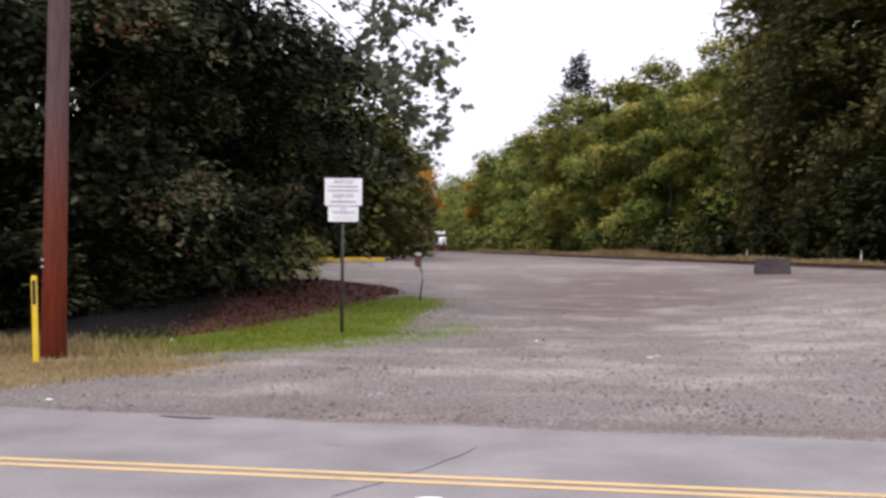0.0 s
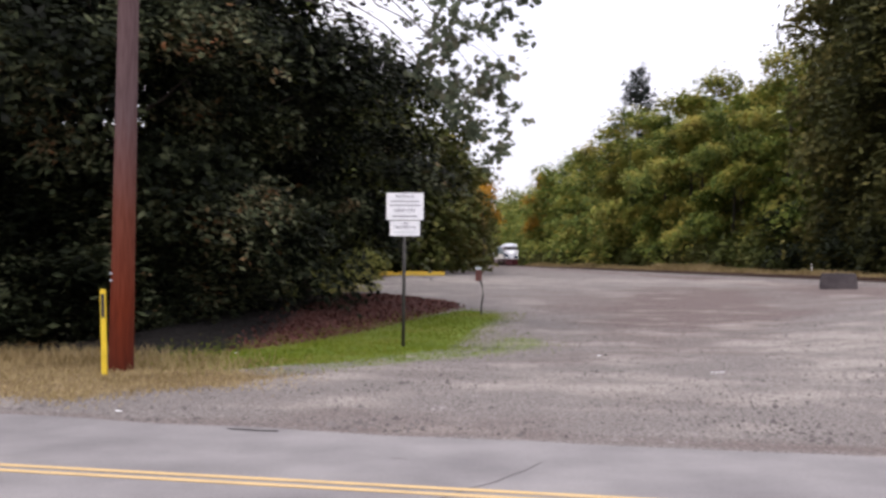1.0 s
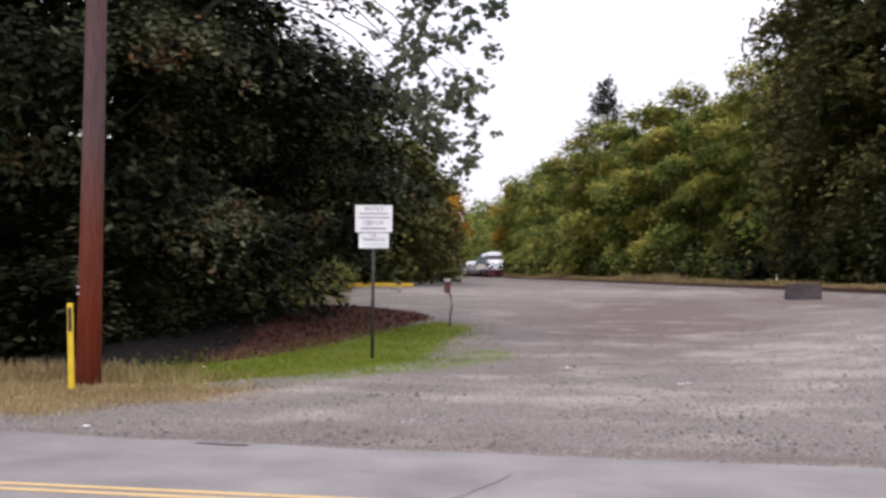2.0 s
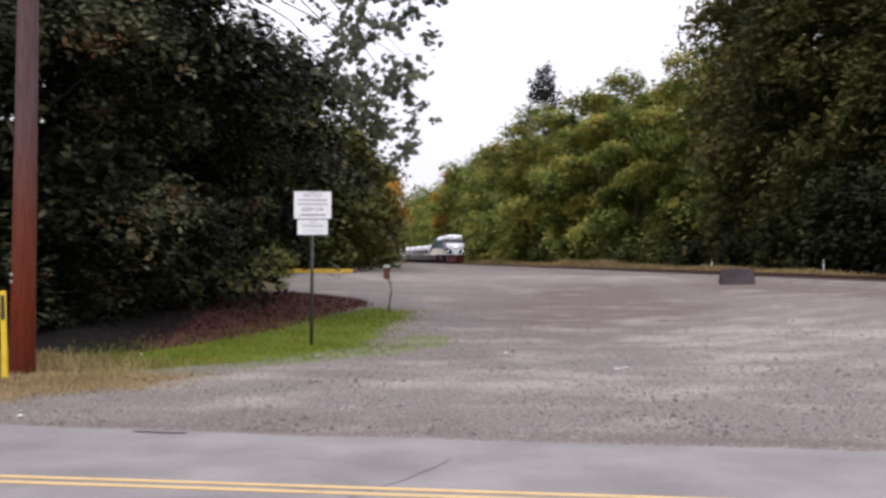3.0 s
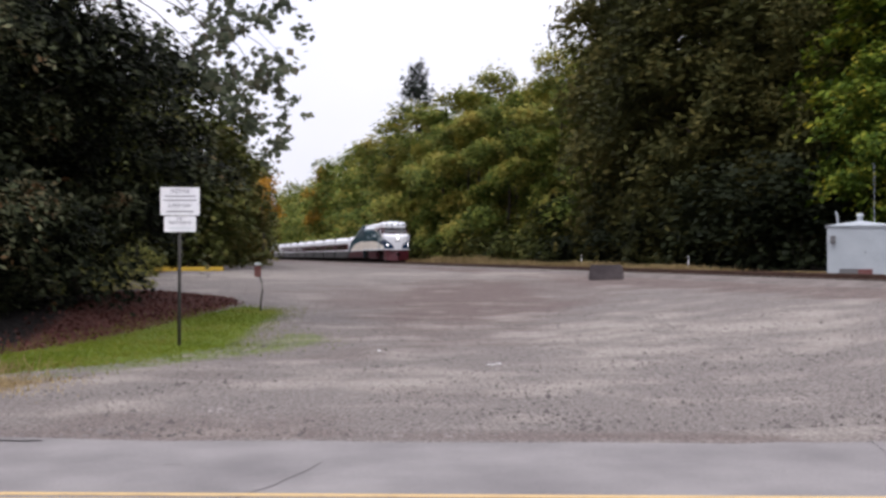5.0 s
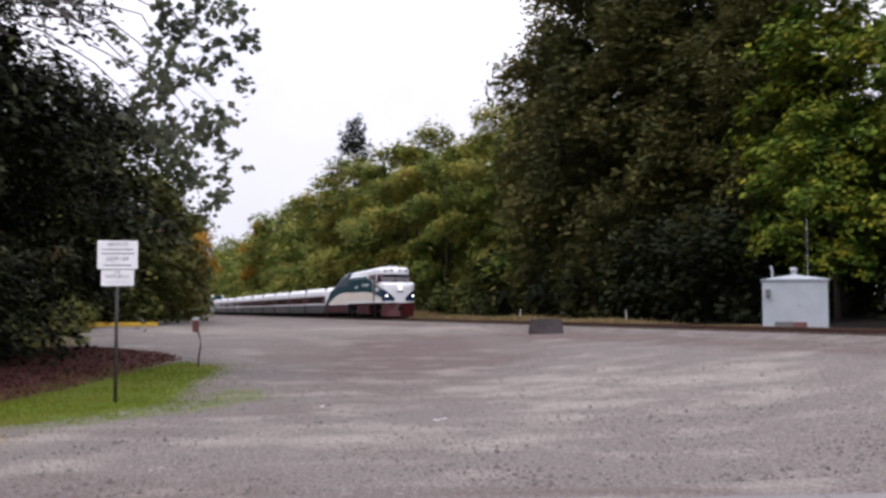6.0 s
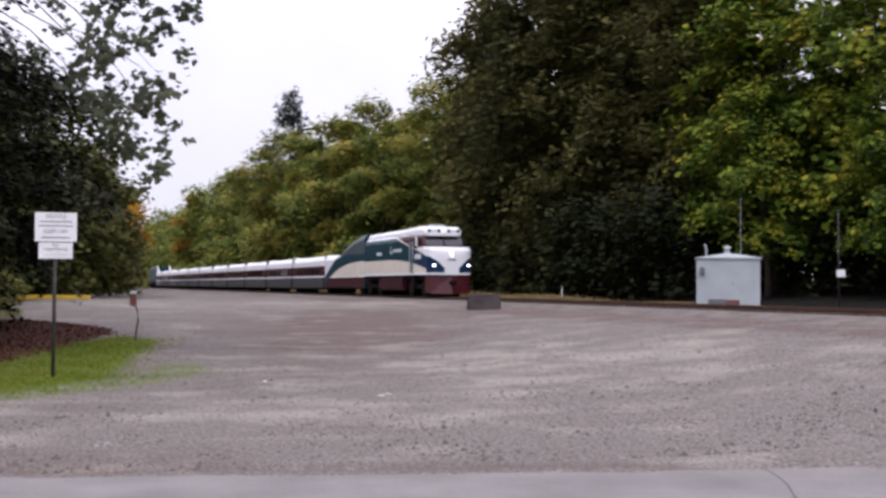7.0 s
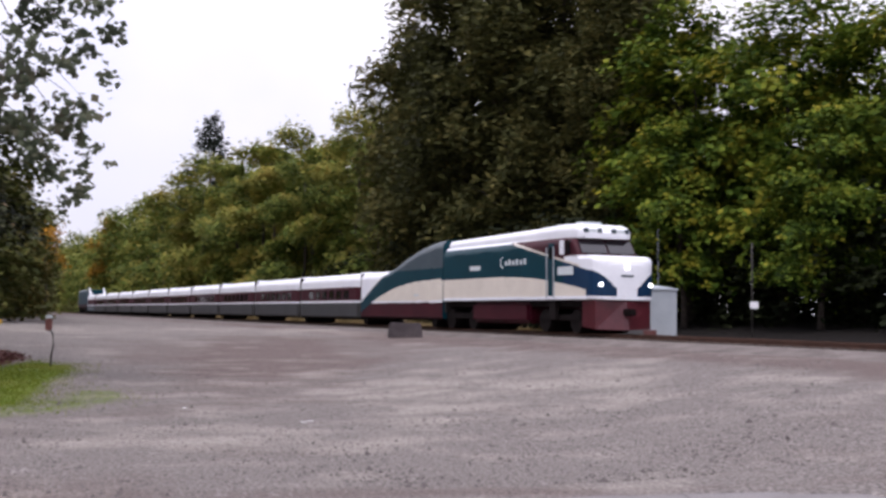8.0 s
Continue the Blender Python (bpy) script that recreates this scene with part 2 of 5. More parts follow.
M = {
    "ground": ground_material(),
    "asphalt": mottled("asphalt", (0.118, 0.110, 0.113), (0.22, 0.207, 0.207), 0.8, 60, 0.9, 0.25, depth=0.01),
    "yellow_line": mottled("yellow_road_paint", (0.34, 0.235, 0.11), (0.48, 0.335, 0.15), 3, 40, 0.8, 0.1, low=0.3, high=0.5),
    "crack": plain("crack_filler", (0.075, 0.07, 0.07), 0.9),
    "patch": mottled("worn_patch", (0.10, 0.092, 0.093), (0.17, 0.157, 0.157), 3, 50, 0.9),
    "pole_stain": stained_pole(),
    "yellow": mottled("yellow_plastic", (0.62, 0.44, 0.02), (0.78, 0.56, 0.03), 4, 30, 0.5, 0.05),
    "yellow_barrier": mottled("yellow_barrier_paint", (0.5, 0.33, 0.04), (0.68, 0.46, 0.05), 2, 20, 0.7, 0.2),
    "black": plain("black_paint", (0.02, 0.02, 0.022), 0.5),
    "ink": plain("sign_ink", (0.10, 0.10, 0.14), 0.6),
    "sign_white": mottled("sign_white", (0.72, 0.72, 0.76), (0.85, 0.85, 0.88), 3, 30, 0.5, 0.03),
    "steel_dark": mottled("dark_steel_post", (0.025, 0.024, 0.022), (0.06, 0.055, 0.05), 6, 50, 0.6, 0.1, metal=0.3),
    "red_paint": mottled("faded_red_paint", (0.10, 0.028, 0.024), (0.18, 0.06, 0.05), 8, 40, 0.6),
    "concrete": mottled("grey_concrete", (0.04, 0.034, 0.037), (0.095, 0.08, 0.083), 1.5, 30, 0.9, 0.3, spec=0.2),
    "bungalow": mottled("pale_grey_sheet_metal", (0.31, 0.345, 0.38), (0.39, 0.43, 0.465), 1.2, 20, 0.45, 0.05),
    "bungalow_red": mottled("red_panel", (0.10, 0.035, 0.035), (0.17, 0.06, 0.055), 3, 30, 0.6),
    "grey_panel": plain("dark_grey_panel", (0.12, 0.12, 0.125), 0.6),
    "ballast": mottled("track_ballast", (0.07, 0.057, 0.052), (0.19, 0.162, 0.152), 1.0, 14, 0.95, 0.9, depth=0.06),
    "rail": mottled("rusty_rail", (0.07, 0.035, 0.025), (0.13, 0.07, 0.05), 3, 40, 0.6, 0.1, metal=0.5),
    "tie": mottled("creosote_tie", (0.035, 0.025, 0.02), (0.08, 0.06, 0.05), 2, 30, 0.9, 0.4),
    "bark": mottled("tree_bark", (0.022, 0.017, 0.014), (0.07, 0.054, 0.045), 2.5, 25, 0.95, 0.6),
    "twig": mottled("bare_twigs", (0.08, 0.068, 0.064), (0.15, 0.13, 0.12), 3, 25, 0.9, 0.2),
    # Near-black to pale patches paint shaded hollows and lit sprays onto the leaves.
    "maple": leafy("maple_leaves_with_shade", [(0.0, (0.004, 0.005, 0.003)), (0.36, (0.011, 0.015, 0.007)), (0.54, (0.06, 0.07, 0.035)), (0.72, (0.12, 0.125, 0.07)), (0.95, (0.19, 0.085, 0.037))], through_light=0.08, patch=2.0, each=0.4),
    "spray": leafy("grey_green_maple_leaves", [(0.0, (0.06, 0.075, 0.05)), (0.4, (0.12, 0.14, 0.09)), (0.68, (0.17, 0.145, 0.105)), (0.88, (0.24, 0.115, 0.065))], through_light=0.4),
    # The next two ramps carry lit clumps and shadowed gaps as leaf colour.
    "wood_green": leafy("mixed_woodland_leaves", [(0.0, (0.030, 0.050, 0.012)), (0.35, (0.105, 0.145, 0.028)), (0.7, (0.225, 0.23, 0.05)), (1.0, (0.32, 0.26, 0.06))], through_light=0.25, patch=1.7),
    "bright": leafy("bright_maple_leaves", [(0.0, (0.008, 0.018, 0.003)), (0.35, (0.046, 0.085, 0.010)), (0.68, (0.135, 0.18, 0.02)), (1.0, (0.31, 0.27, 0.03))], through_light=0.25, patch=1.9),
    "dusky": leafy("dusky_conifer_foliage", [(0.0, (0.016, 0.018, 0.007)), (0.5, (0.058, 0.062, 0.020)), (0.9, (0.145, 0.125, 0.04))], through_light=0.28),
    "fir": leafy("dark_fir_needles", [(0.0, (0.006, 0.010, 0.008)), (0.5, (0.018, 0.026, 0.020)), (1.0, (0.045, 0.056, 0.044))], through_light=0.1),
    # Near-black leaves: the canopy's deep shade is painted into this ramp.
    "shade_leaf": leafy("shade_dark_leaves", [(0.0, (0.005, 0.008, 0.004)), (0.5, (0.014, 0.019, 0.008)), (1.0, (0.036, 0.043, 0.018))], through_light=0.08),
    "autumn": leafy("orange_autumn_leaves", [(0.0, (0.10, 0.10, 0.02)), (0.4, (0.26, 0.16, 0.025)), (0.8, (0.42, 0.22, 0.025))]),
    "bush": leafy("pale_green_bush_leaves", [(0.0, (0.12, 0.14, 0.04)), (0.5, (0.24, 0.24, 0.07)), (0.9, (0.4, 0.33, 0.12))]),
    "blade": leafy("lawn_blades", [(0.0, (0.07, 0.105, 0.010)), (0.45, (0.13, 0.18, 0.015)), (0.75, (0.18, 0.195, 0.03)), (0.98, (0.24, 0.21, 0.07))], through_light=0.25),
    "edge": leafy("olive_edge_leaves", [(0.0, (0.028, 0.036, 0.011)), (0.4, (0.06, 0.072, 0.018)), (0.75, (0.10, 0.10, 0.028)), (1.0, (0.17, 0.12, 0.035))], through_light=0.2),
    "straw": leafy("dry_grass_blades", [(0.0, (0.12, 0.088, 0.042)), (0.4, (0.25, 0.185, 0.09)), (0.9, (0.44, 0.35, 0.19))]),
    "chip": leafy("bark_chips", [(0.0, (0.02, 0.008, 0.007)), (0.5, (0.08, 0.03, 0.025)), (0.9, (0.16, 0.075, 0.06))]),
    "stone": leafy("gravel_stones", [(0.0, (0.08, 0.07, 0.068)), (0.5, (0.17, 0.152, 0.148)), (0.9, (0.36, 0.33, 0.32))], rough=0.9, through_light=0.0),
    "litter": plain("white_paper", (0.8, 0.8, 0.8), 0.6),
    # train
    "t_white": mottled("train_white", (0.74, 0.76, 0.82), (0.85, 0.87, 0.92), 0.8, 12, 0.35, 0.02),
    "t_cream": mottled("train_cream", (0.62, 0.57, 0.50), (0.74, 0.69, 0.61), 0.9, 10, 0.4, 0.03),
    "t_teal": mottled("train_teal", (0.002, 0.030, 0.045), (0.004, 0.044, 0.062), 0.8, 12, 0.35, 0.02, spec=0.12),
    "t_slate": mottled("train_slate", (0.035, 0.055, 0.07), (0.065, 0.09, 0.105), 0.8, 12, 0.4, 0.02, spec=0.4),
    "t_brown": mottled("train_russet", (0.030, 0.0025, 0.008), (0.055, 0.007, 0.014), 0.9, 14, 0.45, 0.05, spec=0.15),
    "t_lower": mottled("train_grey_green", (0.028, 0.03, 0.033), (0.05, 0.052, 0.056), 0.9, 14, 0.45, 0.05, spec=0.25),
    "t_blue": mottled("train_blue", (0.004, 0.022, 0.06), (0.008, 0.035, 0.085), 0.8, 12, 0.35, 0.02, spec=0.2),
    "t_glass": plain("train_window_glass", (0.012, 0.010, 0.014), 0.06, 0, 0.8),
    "t_under": mottled("train_underframe_grime", (0.005, 0.004, 0.004), (0.015, 0.011, 0.011), 2, 20, 0.85, 0.3, spec=0.1),
    "t_pilot": mottled("train_pilot_russet", (0.05, 0.006, 0.011), (0.09, 0.016, 0.022), 1.5, 14, 0.3, 0.1, spec=0.45),
    "t_rubber": plain("train_gangway_rubber", (0.012, 0.012, 0.012), 0.8),
    "lamp": plain("lit_headlamp", (1, 1, 1), 0.2, glow=5.0),
    "mark": plain("pale_livery_marks", (0.55, 0.60, 0.62), 0.5),
}


# ---- building helpers ----
def mesh_of(name, verts, faces, mats, which=None, smooth=False):
    me = bpy.data.meshes.new(name)
    me.from_pydata([tuple(v) for v in verts], [], [tuple(f) for f in faces])
    for m in mats if isinstance(mats, (list, tuple)) else [mats]:
        me.materials.append(m)
    if which is not None:
        me.polygons.foreach_set("material_index", np.asarray(which, dtype=np.int32))
    if smooth:
        me.polygons.foreach_set("use_smooth", np.ones(len(me.polygons), dtype=bool))
    me.update()
    return me


def quads_mesh(name, corners, mat):
    """A mesh of loose quads from an array (n, 4, 3)."""
    k = len(corners)
    me = bpy.data.meshes.new(name)
    me.vertices.add(4 * k)
    me.vertices.foreach_set("co", np.ascontiguousarray(corners, dtype=np.float32).ravel())
    me.loops.add(4 * k)
    me.loops.foreach_set("vertex_index", np.arange(4 * k, dtype=np.int32))
    me.polygons.add(k)
    me.polygons.foreach_set("loop_start", np.arange(0, 4 * k, 4, dtype=np.int32))
    me.materials.append(mat)
    me.update(calc_edges=True)
    return me


def from_bm(name, bm, mat, smooth=False):
    me = bpy.data.meshes.new(name)
    bm.to_mesh(me)
    bm.free()
    me.materials.append(mat)
    if smooth:
        me.polygons.foreach_set("use_smooth", np.ones(len(me.polygons), dtype=bool))
    return me


def part(name, data, parent, label="", m=None):
    ob = new(name, data)
    ob.parent = parent
    if m is not None:
        ob.matrix_basis = m
    if label:
        tagged(ob, label)
    return ob


def thing(name, m, label, category, group="", kind=""):
    ob = new(name)
    ob.matrix_basis = m
    return tagged(ob, label, category, group, kind)


def box(sx, sy, sz, bevel=0.0, at=(0, 0, 0)):
    """A box standing on at, bevelled."""
    bm = bmesh.new()
    bmesh.ops.create_cube(bm, size=1.0, matrix=Matrix.Translation((at[0], at[1], at[2] + sz / 2)) @ Matrix.Diagonal((sx, sy, sz, 1)))
    if bevel:
        bmesh.ops.bevel(bm, geom=bm.edges[:], offset=bevel, segments=2, affect="EDGES")
    return bm


def rod(points, radii, sides=10):
    """A tapered, bent, closed tube along points."""
    bm = bmesh.new()
    rings = []
    pts = [Vector(p) for p in points]
    for i, (p, r) in enumerate(zip(pts, radii)):
        d = (pts[min(i + 1, len(pts) - 1)] - pts[max(i - 1, 0)]).normalized()
        q = d.to_track_quat("Z", "Y")
        rings.append([bm.verts.new(p + q @ Vector((r * math.cos(a), r * math.sin(a), 0))) for a in (2 * math.pi * k / sides for k in range(sides))])
    for a, b in zip(rings, rings[1:]):
        for k in range(sides):
            bm.faces.new((a[k], a[(k + 1) % sides], b[(k + 1) % sides], b[k]))
    bm.faces.new(rings[0][::-1])
    bm.faces.new(rings[-1])
    return bm


def disc(r, width, sides=20):
    """A wheel on the y axis."""
    bm = rod([(0, -width / 2, 0), (0, -width / 2 + 0.02, 0), (0, width / 2 - 0.02, 0), (0, width / 2, 0)], [r - 0.02, r, r, r - 0.02], sides)
    return bm


# ---- ground ----
SLOPE = -0.185  # the road runs at about ten degrees across the view
RN = Vector((-SLOPE, 1.0)).normalized()
GY, GZ = (15, 18, 22, 26, 36, 52, 80, 400), (0, -0.03, -0.06, -0.02, 0.3, 0.8, 0.95, 0.95)
TRACK_X, TRACK_TURN, RAIL_Z = 25.69, 0.09543, 1.2


def track_point(s, off=0.0, z=RAIL_Z):
    """The place s metres up the line, off metres beyond its centre."""
    c, k = math.cos(TRACK_TURN), math.sin(TRACK_TURN)
    return Vector((TRACK_X - k * s + c * off, c * s + k * off, z))


def track_coords(x, y):
    c, k = math.cos(TRACK_TURN), math.sin(TRACK_TURN)
    return (y * c - (x - TRACK_X) * k), ((x - TRACK_X) * c + y * k)


def inside(px, py, poly):
    """Signed distance of points to a polygon (positive inside)."""
    px, py = np.asarray(px, float), np.asarray(py, float)
    near, odd = np.full(px.shape, 1e9), np.zeros(px.shape, bool)
    for (ax, ay), (bx, by) in zip(poly, poly[1:] + poly[:1]):
        ex, ey = bx - ax, by - ay
        t = np.clip(((px - ax) * ex + (py - ay) * ey) / (ex * ex + ey * ey), 0, 1)
        near = np.minimum(near, np.hypot(px - ax - t * ex, py - ay - t * ey))
        cross = ((ay > py) != (by > py)) & (px < (bx - ax) * (py - ay) / (by - ay + 1e-12) + ax)
        odd ^= cross
    return np.where(odd, near, -near)


GRASS = [(-5.2, 19.6), (-3.4, 21.3), (-2.0, 23.2), (-1.2, 25.4), (-0.9, 28.0), (-0.7, 30.5), (-0.2, 33.5), (-0.1, 35.6), (-1.3, 37.2), (-2.6, 34.0), (-4.0, 29.0), (-5.6, 25.0), (-7.2, 22.5), (-6.4, 20.6)]
THIN = [(-4.4, 19.0), (-1.8, 21.4), (0.3, 24.2), (1.2, 26.4), (1.0, 28.0), (0.0, 28.8), (-0.8, 26.0), (-3.0, 22.0)]
MULCH = [(-5.4, 24.6), (-3.9, 28.8), (-2.5, 34.0), (-1.4, 38.5), (-1.9, 41.5), (-5.0, 43.0), (-8.5, 41.0), (-11.5, 30.0), (-10.0, 24.0), (-7.2, 22.4)]
VERGE = [(-40.0, 20.2), (-15.0, 17.0), (-9.0, 15.8), (-6.0, 15.3), (-5.2, 16.6), (-4.2, 17.2), (-3.6, 18.6), (-4.6, 19.6), (-6.6, 21.6), (-9.0, 22.5), (-18.0, 24.0), (-40.0, 27.0)]


def ground_z(x, y):
    x, y = np.asarray(x, float), np.asarray(y, float)
    z = np.interp(y, GY, GZ)
    s, o = track_coords(x, y)
    rise = np.clip((o + 19) / 14.5, 0, 1)
    z = np.maximum(z, 0.84 * rise * rise * (3 - 2 * rise))
    z = np.where(o > 5, np.maximum(z, 0.9), z)
    z = z + 0.35 * np.clip(inside(x, y, MULCH) / 2.5, 0, 1)
    z = z + np.clip((o - 9) / 14, 0, 1) * 1.2
    return z


def add_ground():
    xs = np.unique(np.concatenate([np.arange(-14, 16, 0.3), np.arange(-40, 60, 1.5), np.geomspace(60, 2500, 14), -np.geomspace(40, 2500, 14)]).round(2))
    ys = np.unique(np.concatenate([np.arange(10, 46, 0.3), np.arange(-12, 110, 1.5), np.geomspace(110, 3000, 22), -np.geomspace(12, 2000, 10)]).round(2))
    gx, gy = np.meshgrid(xs, ys)
    gx, gy = gx.ravel(), gy.ravel()
    gz = ground_z(gx, gy)
    gz = gz + 0.02 * np.array([noise.noise(Vector((a * 0.8, b * 0.8, 0))) for a, b in zip(gx, gy)])
    along_road = gx * RN.y - gy * RN.x
    across = gx * RN.x + gy * RN.y
    under_road = (across > 5.95) & (across < 11.86 + 0.006 * np.minimum(np.abs(along_road), 14.0) ** 2)
    gz = gz - np.where(under_road, 0.05, 0.0)
    w, h = len(xs), len(ys)
    i = (np.arange(h - 1)[:, None] * w + np.arange(w - 1)[None]).ravel()
    faces = np.stack([i, i + 1, i + w + 1, i + w], 1)
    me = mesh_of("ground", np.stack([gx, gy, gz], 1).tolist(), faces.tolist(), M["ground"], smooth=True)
    s, o = track_coords(gx, gy)
    left_wood = np.clip((-gx - 6.5 - np.clip((40 - gy) / 10, 0, 1.5)) / 2.5, 0, 1) * (gy > 22)
    sweep = np.hypot(gx - 4.0, gy - 42.0)
    wheel = sum(np.exp(-((sweep - r - 0.5 * np.sin(gx * 0.3 + r)) / 0.45) ** 2) for r in (16.0, 18.0, 20.6, 22.4, 24.6))
    pale = 0.25 + 0.13 * wheel * (gx > -5) * np.clip((38 - gy) / 8, 0, 1) + 0.3 * np.exp(-((gx - 1.0) / 4.5) ** 2 - ((gy - 17.6) / 1.6) ** 2) + 0.3 * np.exp(-((gx - 9) / 5) ** 2 - ((gy - 26) / 5) ** 2) + 0.3 * np.exp(-((gy - 66) / 8) ** 2)
    weights = {
        "grass": np.maximum(np.clip(inside(gx, gy, GRASS) / 0.9 + 0.5, 0, 1), 0.5 * np.clip(inside(gx, gy, THIN) / 0.9 + 0.6, 0, 1)),
        "mulch": np.maximum.reduce([np.clip(inside(gx, gy, MULCH) / 0.8 + 0.5, 0, 1), left_wood]),
        # Weight of the shade-dark ground: beyond the track and left of the mulch.
        "shaded_soil": np.maximum(np.clip((o - 7.5) / 1.5, 0, 1), np.clip((-5.7 - gx) / 0.9 + 0.5, 0, 1) * np.clip((inside(gx, gy, VERGE) * -1 - 0.1) / 0.5, 0, 1) * (gy > 21) * np.clip((48 - gy) / 4, 0, 1)),
        "dry": np.maximum(np.clip(inside(gx, gy, VERGE) / 1.2 + 0.4, 0, 1), np.clip((o - 3.4) / 1.5, 0, 0.9) * np.clip((s - 46) / 12, 0, 1)),
        "pale": pale,
        "dark": 0.2 + 0.85 * np.exp(-((o + 5.4) / 2.0) ** 2) + 0.75 * np.exp(-((gx - 3.0 - (gy - 22) * 0.2) / (3.0 + np.clip(gy - 30, 0, 30) * 0.12)) ** 2 - ((gy - 40) / 14) ** 2) + 0.25 * np.exp(-((gx + 1.5) / 2.5) ** 2 - ((gy - 14) / 1.5) ** 2) + 0.35 * np.exp(-((across - 12.5) / 0.35) ** 2),
    }
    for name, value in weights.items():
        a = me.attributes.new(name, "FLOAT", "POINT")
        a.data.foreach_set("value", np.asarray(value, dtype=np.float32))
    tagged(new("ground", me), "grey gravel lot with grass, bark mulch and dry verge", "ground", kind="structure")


def road_strip(name, u0, u1, z, mat, x0=-90, x1=90, step=0.5, ragged=0.0, seed=3.0, bow=0.0):
    """A strip along the road between two distances from the origin."""
    along = Vector((RN.y, -RN.x))
    verts, faces = [], []
    n_ = int((x1 - x0) / step)
    for i in range(n_ + 1):
        a = x0 + i * step
        for u, r in ((u0, 0.0), (u1, ragged)):
            j = r * (noise.noise(Vector((a * 0.7, seed, 0))) + 0.6 * noise.noise(Vector((a * 2.6, seed, 4))))
            p = along * a + RN * (u + j + (bow * min(abs(a), 14.0) ** 2 if r else 0.0))
            verts.append((p.x, p.y, z))
    for i in range(n_):
        faces.append((2 * i, 2 * i + 2, 2 * i + 3, 2 * i + 1))
    me = mesh_of(name, verts, faces, mat)
    bm = bmesh.new()
    bm.from_mesh(me)
    bmesh.ops.recalc_face_normals(bm, faces=bm.faces[:])
    if sum(f.normal.z for f in bm.faces) < 0:
        bmesh.ops.reverse_faces(bm, faces=bm.faces[:])
    ext = bmesh.ops.extrude_face_region(bm, geom=bm.faces[:])
    low = 0.04 if z < 0.025 else 0.003
    bmesh.ops.translate(bm, vec=(0, 0, -low), verts=[v for v in ext["geom"] if isinstance(v, bmesh.types.BMVert)])
    bm.normal_update()
    bmesh.ops.recalc_face_normals(bm, faces=bm.faces[:])
    bm.to_mesh(me)
    bm.free()
    return me


def ribbon(points, width, z, mat, seed=0.0):
    """A thin wandering strip, for cracks."""
    pts = []
    for (ax, ay), (bx, by) in zip(points, points[1:]):
        for k in range(10):
            t = k / 10
            pts.append(Vector((ax + (bx - ax) * t, ay + (by - ay) * t)))
    pts.append(Vector(points[-1]))
    verts, faces = [], []
    for i, p in enumerate(pts):
        d = (pts[min(i + 1, len(pts) - 1)] - pts[max(i - 1, 0)]).normalized()
        nrm = Vector((-d.y, d.x))
        q = p + nrm * 0.06 * noise.noise(Vector((p.x * 2, p.y * 2, seed)))
        wd = width * (0.6 + 0.6 * abs(noise.noise(Vector((p.x * 4, p.y * 4, seed + 5)))))
        verts += [(*(q - nrm * wd / 2), z), (*(q + nrm * wd / 2), z)]
    for i in range(len(pts) - 1):
        faces.append((2 * i, 2 * i + 2, 2 * i + 3, 2 * i + 1))
    return mesh_of("crack", verts, faces, mat)


def add_road():
    road = tagged(new("road", road_strip("road", 5.9, 11.96, 0.02, M["asphalt"], ragged=0.12, bow=0.006)), "worn grey asphalt road with a double yellow line", "road", kind="structure")
    part("yellow_line", road_strip("yellow_line", 9.02, 9.13, 0.026, M["yellow_line"]), road)
    part("yellow_line", road_strip("yellow_line", 9.25, 9.36, 0.026, M["yellow_line"]), road)
    for k, pts in enumerate([[(0.35, 10.9), (-0.1, 9.9), (-0.85, 8.7)], [(6.1, 11.2), (5.75, 10.2), (5.3, 9.2), (5.1, 8.0)], [(-1.15, 11.0), (-0.95, 10.95)]]):
        part("crack", ribbon(pts, 0.022, 0.0245, M["crack"], k), road)
    bm = bmesh.new()
    bmesh.ops.create_circle(bm, cap_ends=True, radius=0.12, segments=24, matrix=pose(-0.1, 8.58, 0.027))
    part("paint_mark", from_bm("paint_mark", bm, M["litter"]), road, "small white painted spot")
    # a low broken patch at the road's edge
    bm = bmesh.new()
    bmesh.ops.create_circle(bm, cap_ends=True, radius=1.0, segments=28, matrix=pose(-2.9, 12.72, 0.034, 0, 0, -10) @ Matrix.Diagonal((0.38, 0.1, 1, 1)))
    for v in bm.verts:
        v.co.x += 0.12 * noise.noise(v.co * 3)
        v.co.y += 0.08 * noise.noise(v.co * 4 + Vector((3, 1, 0)))
    part("patch", from_bm("patch", bm, M["patch"]), road)


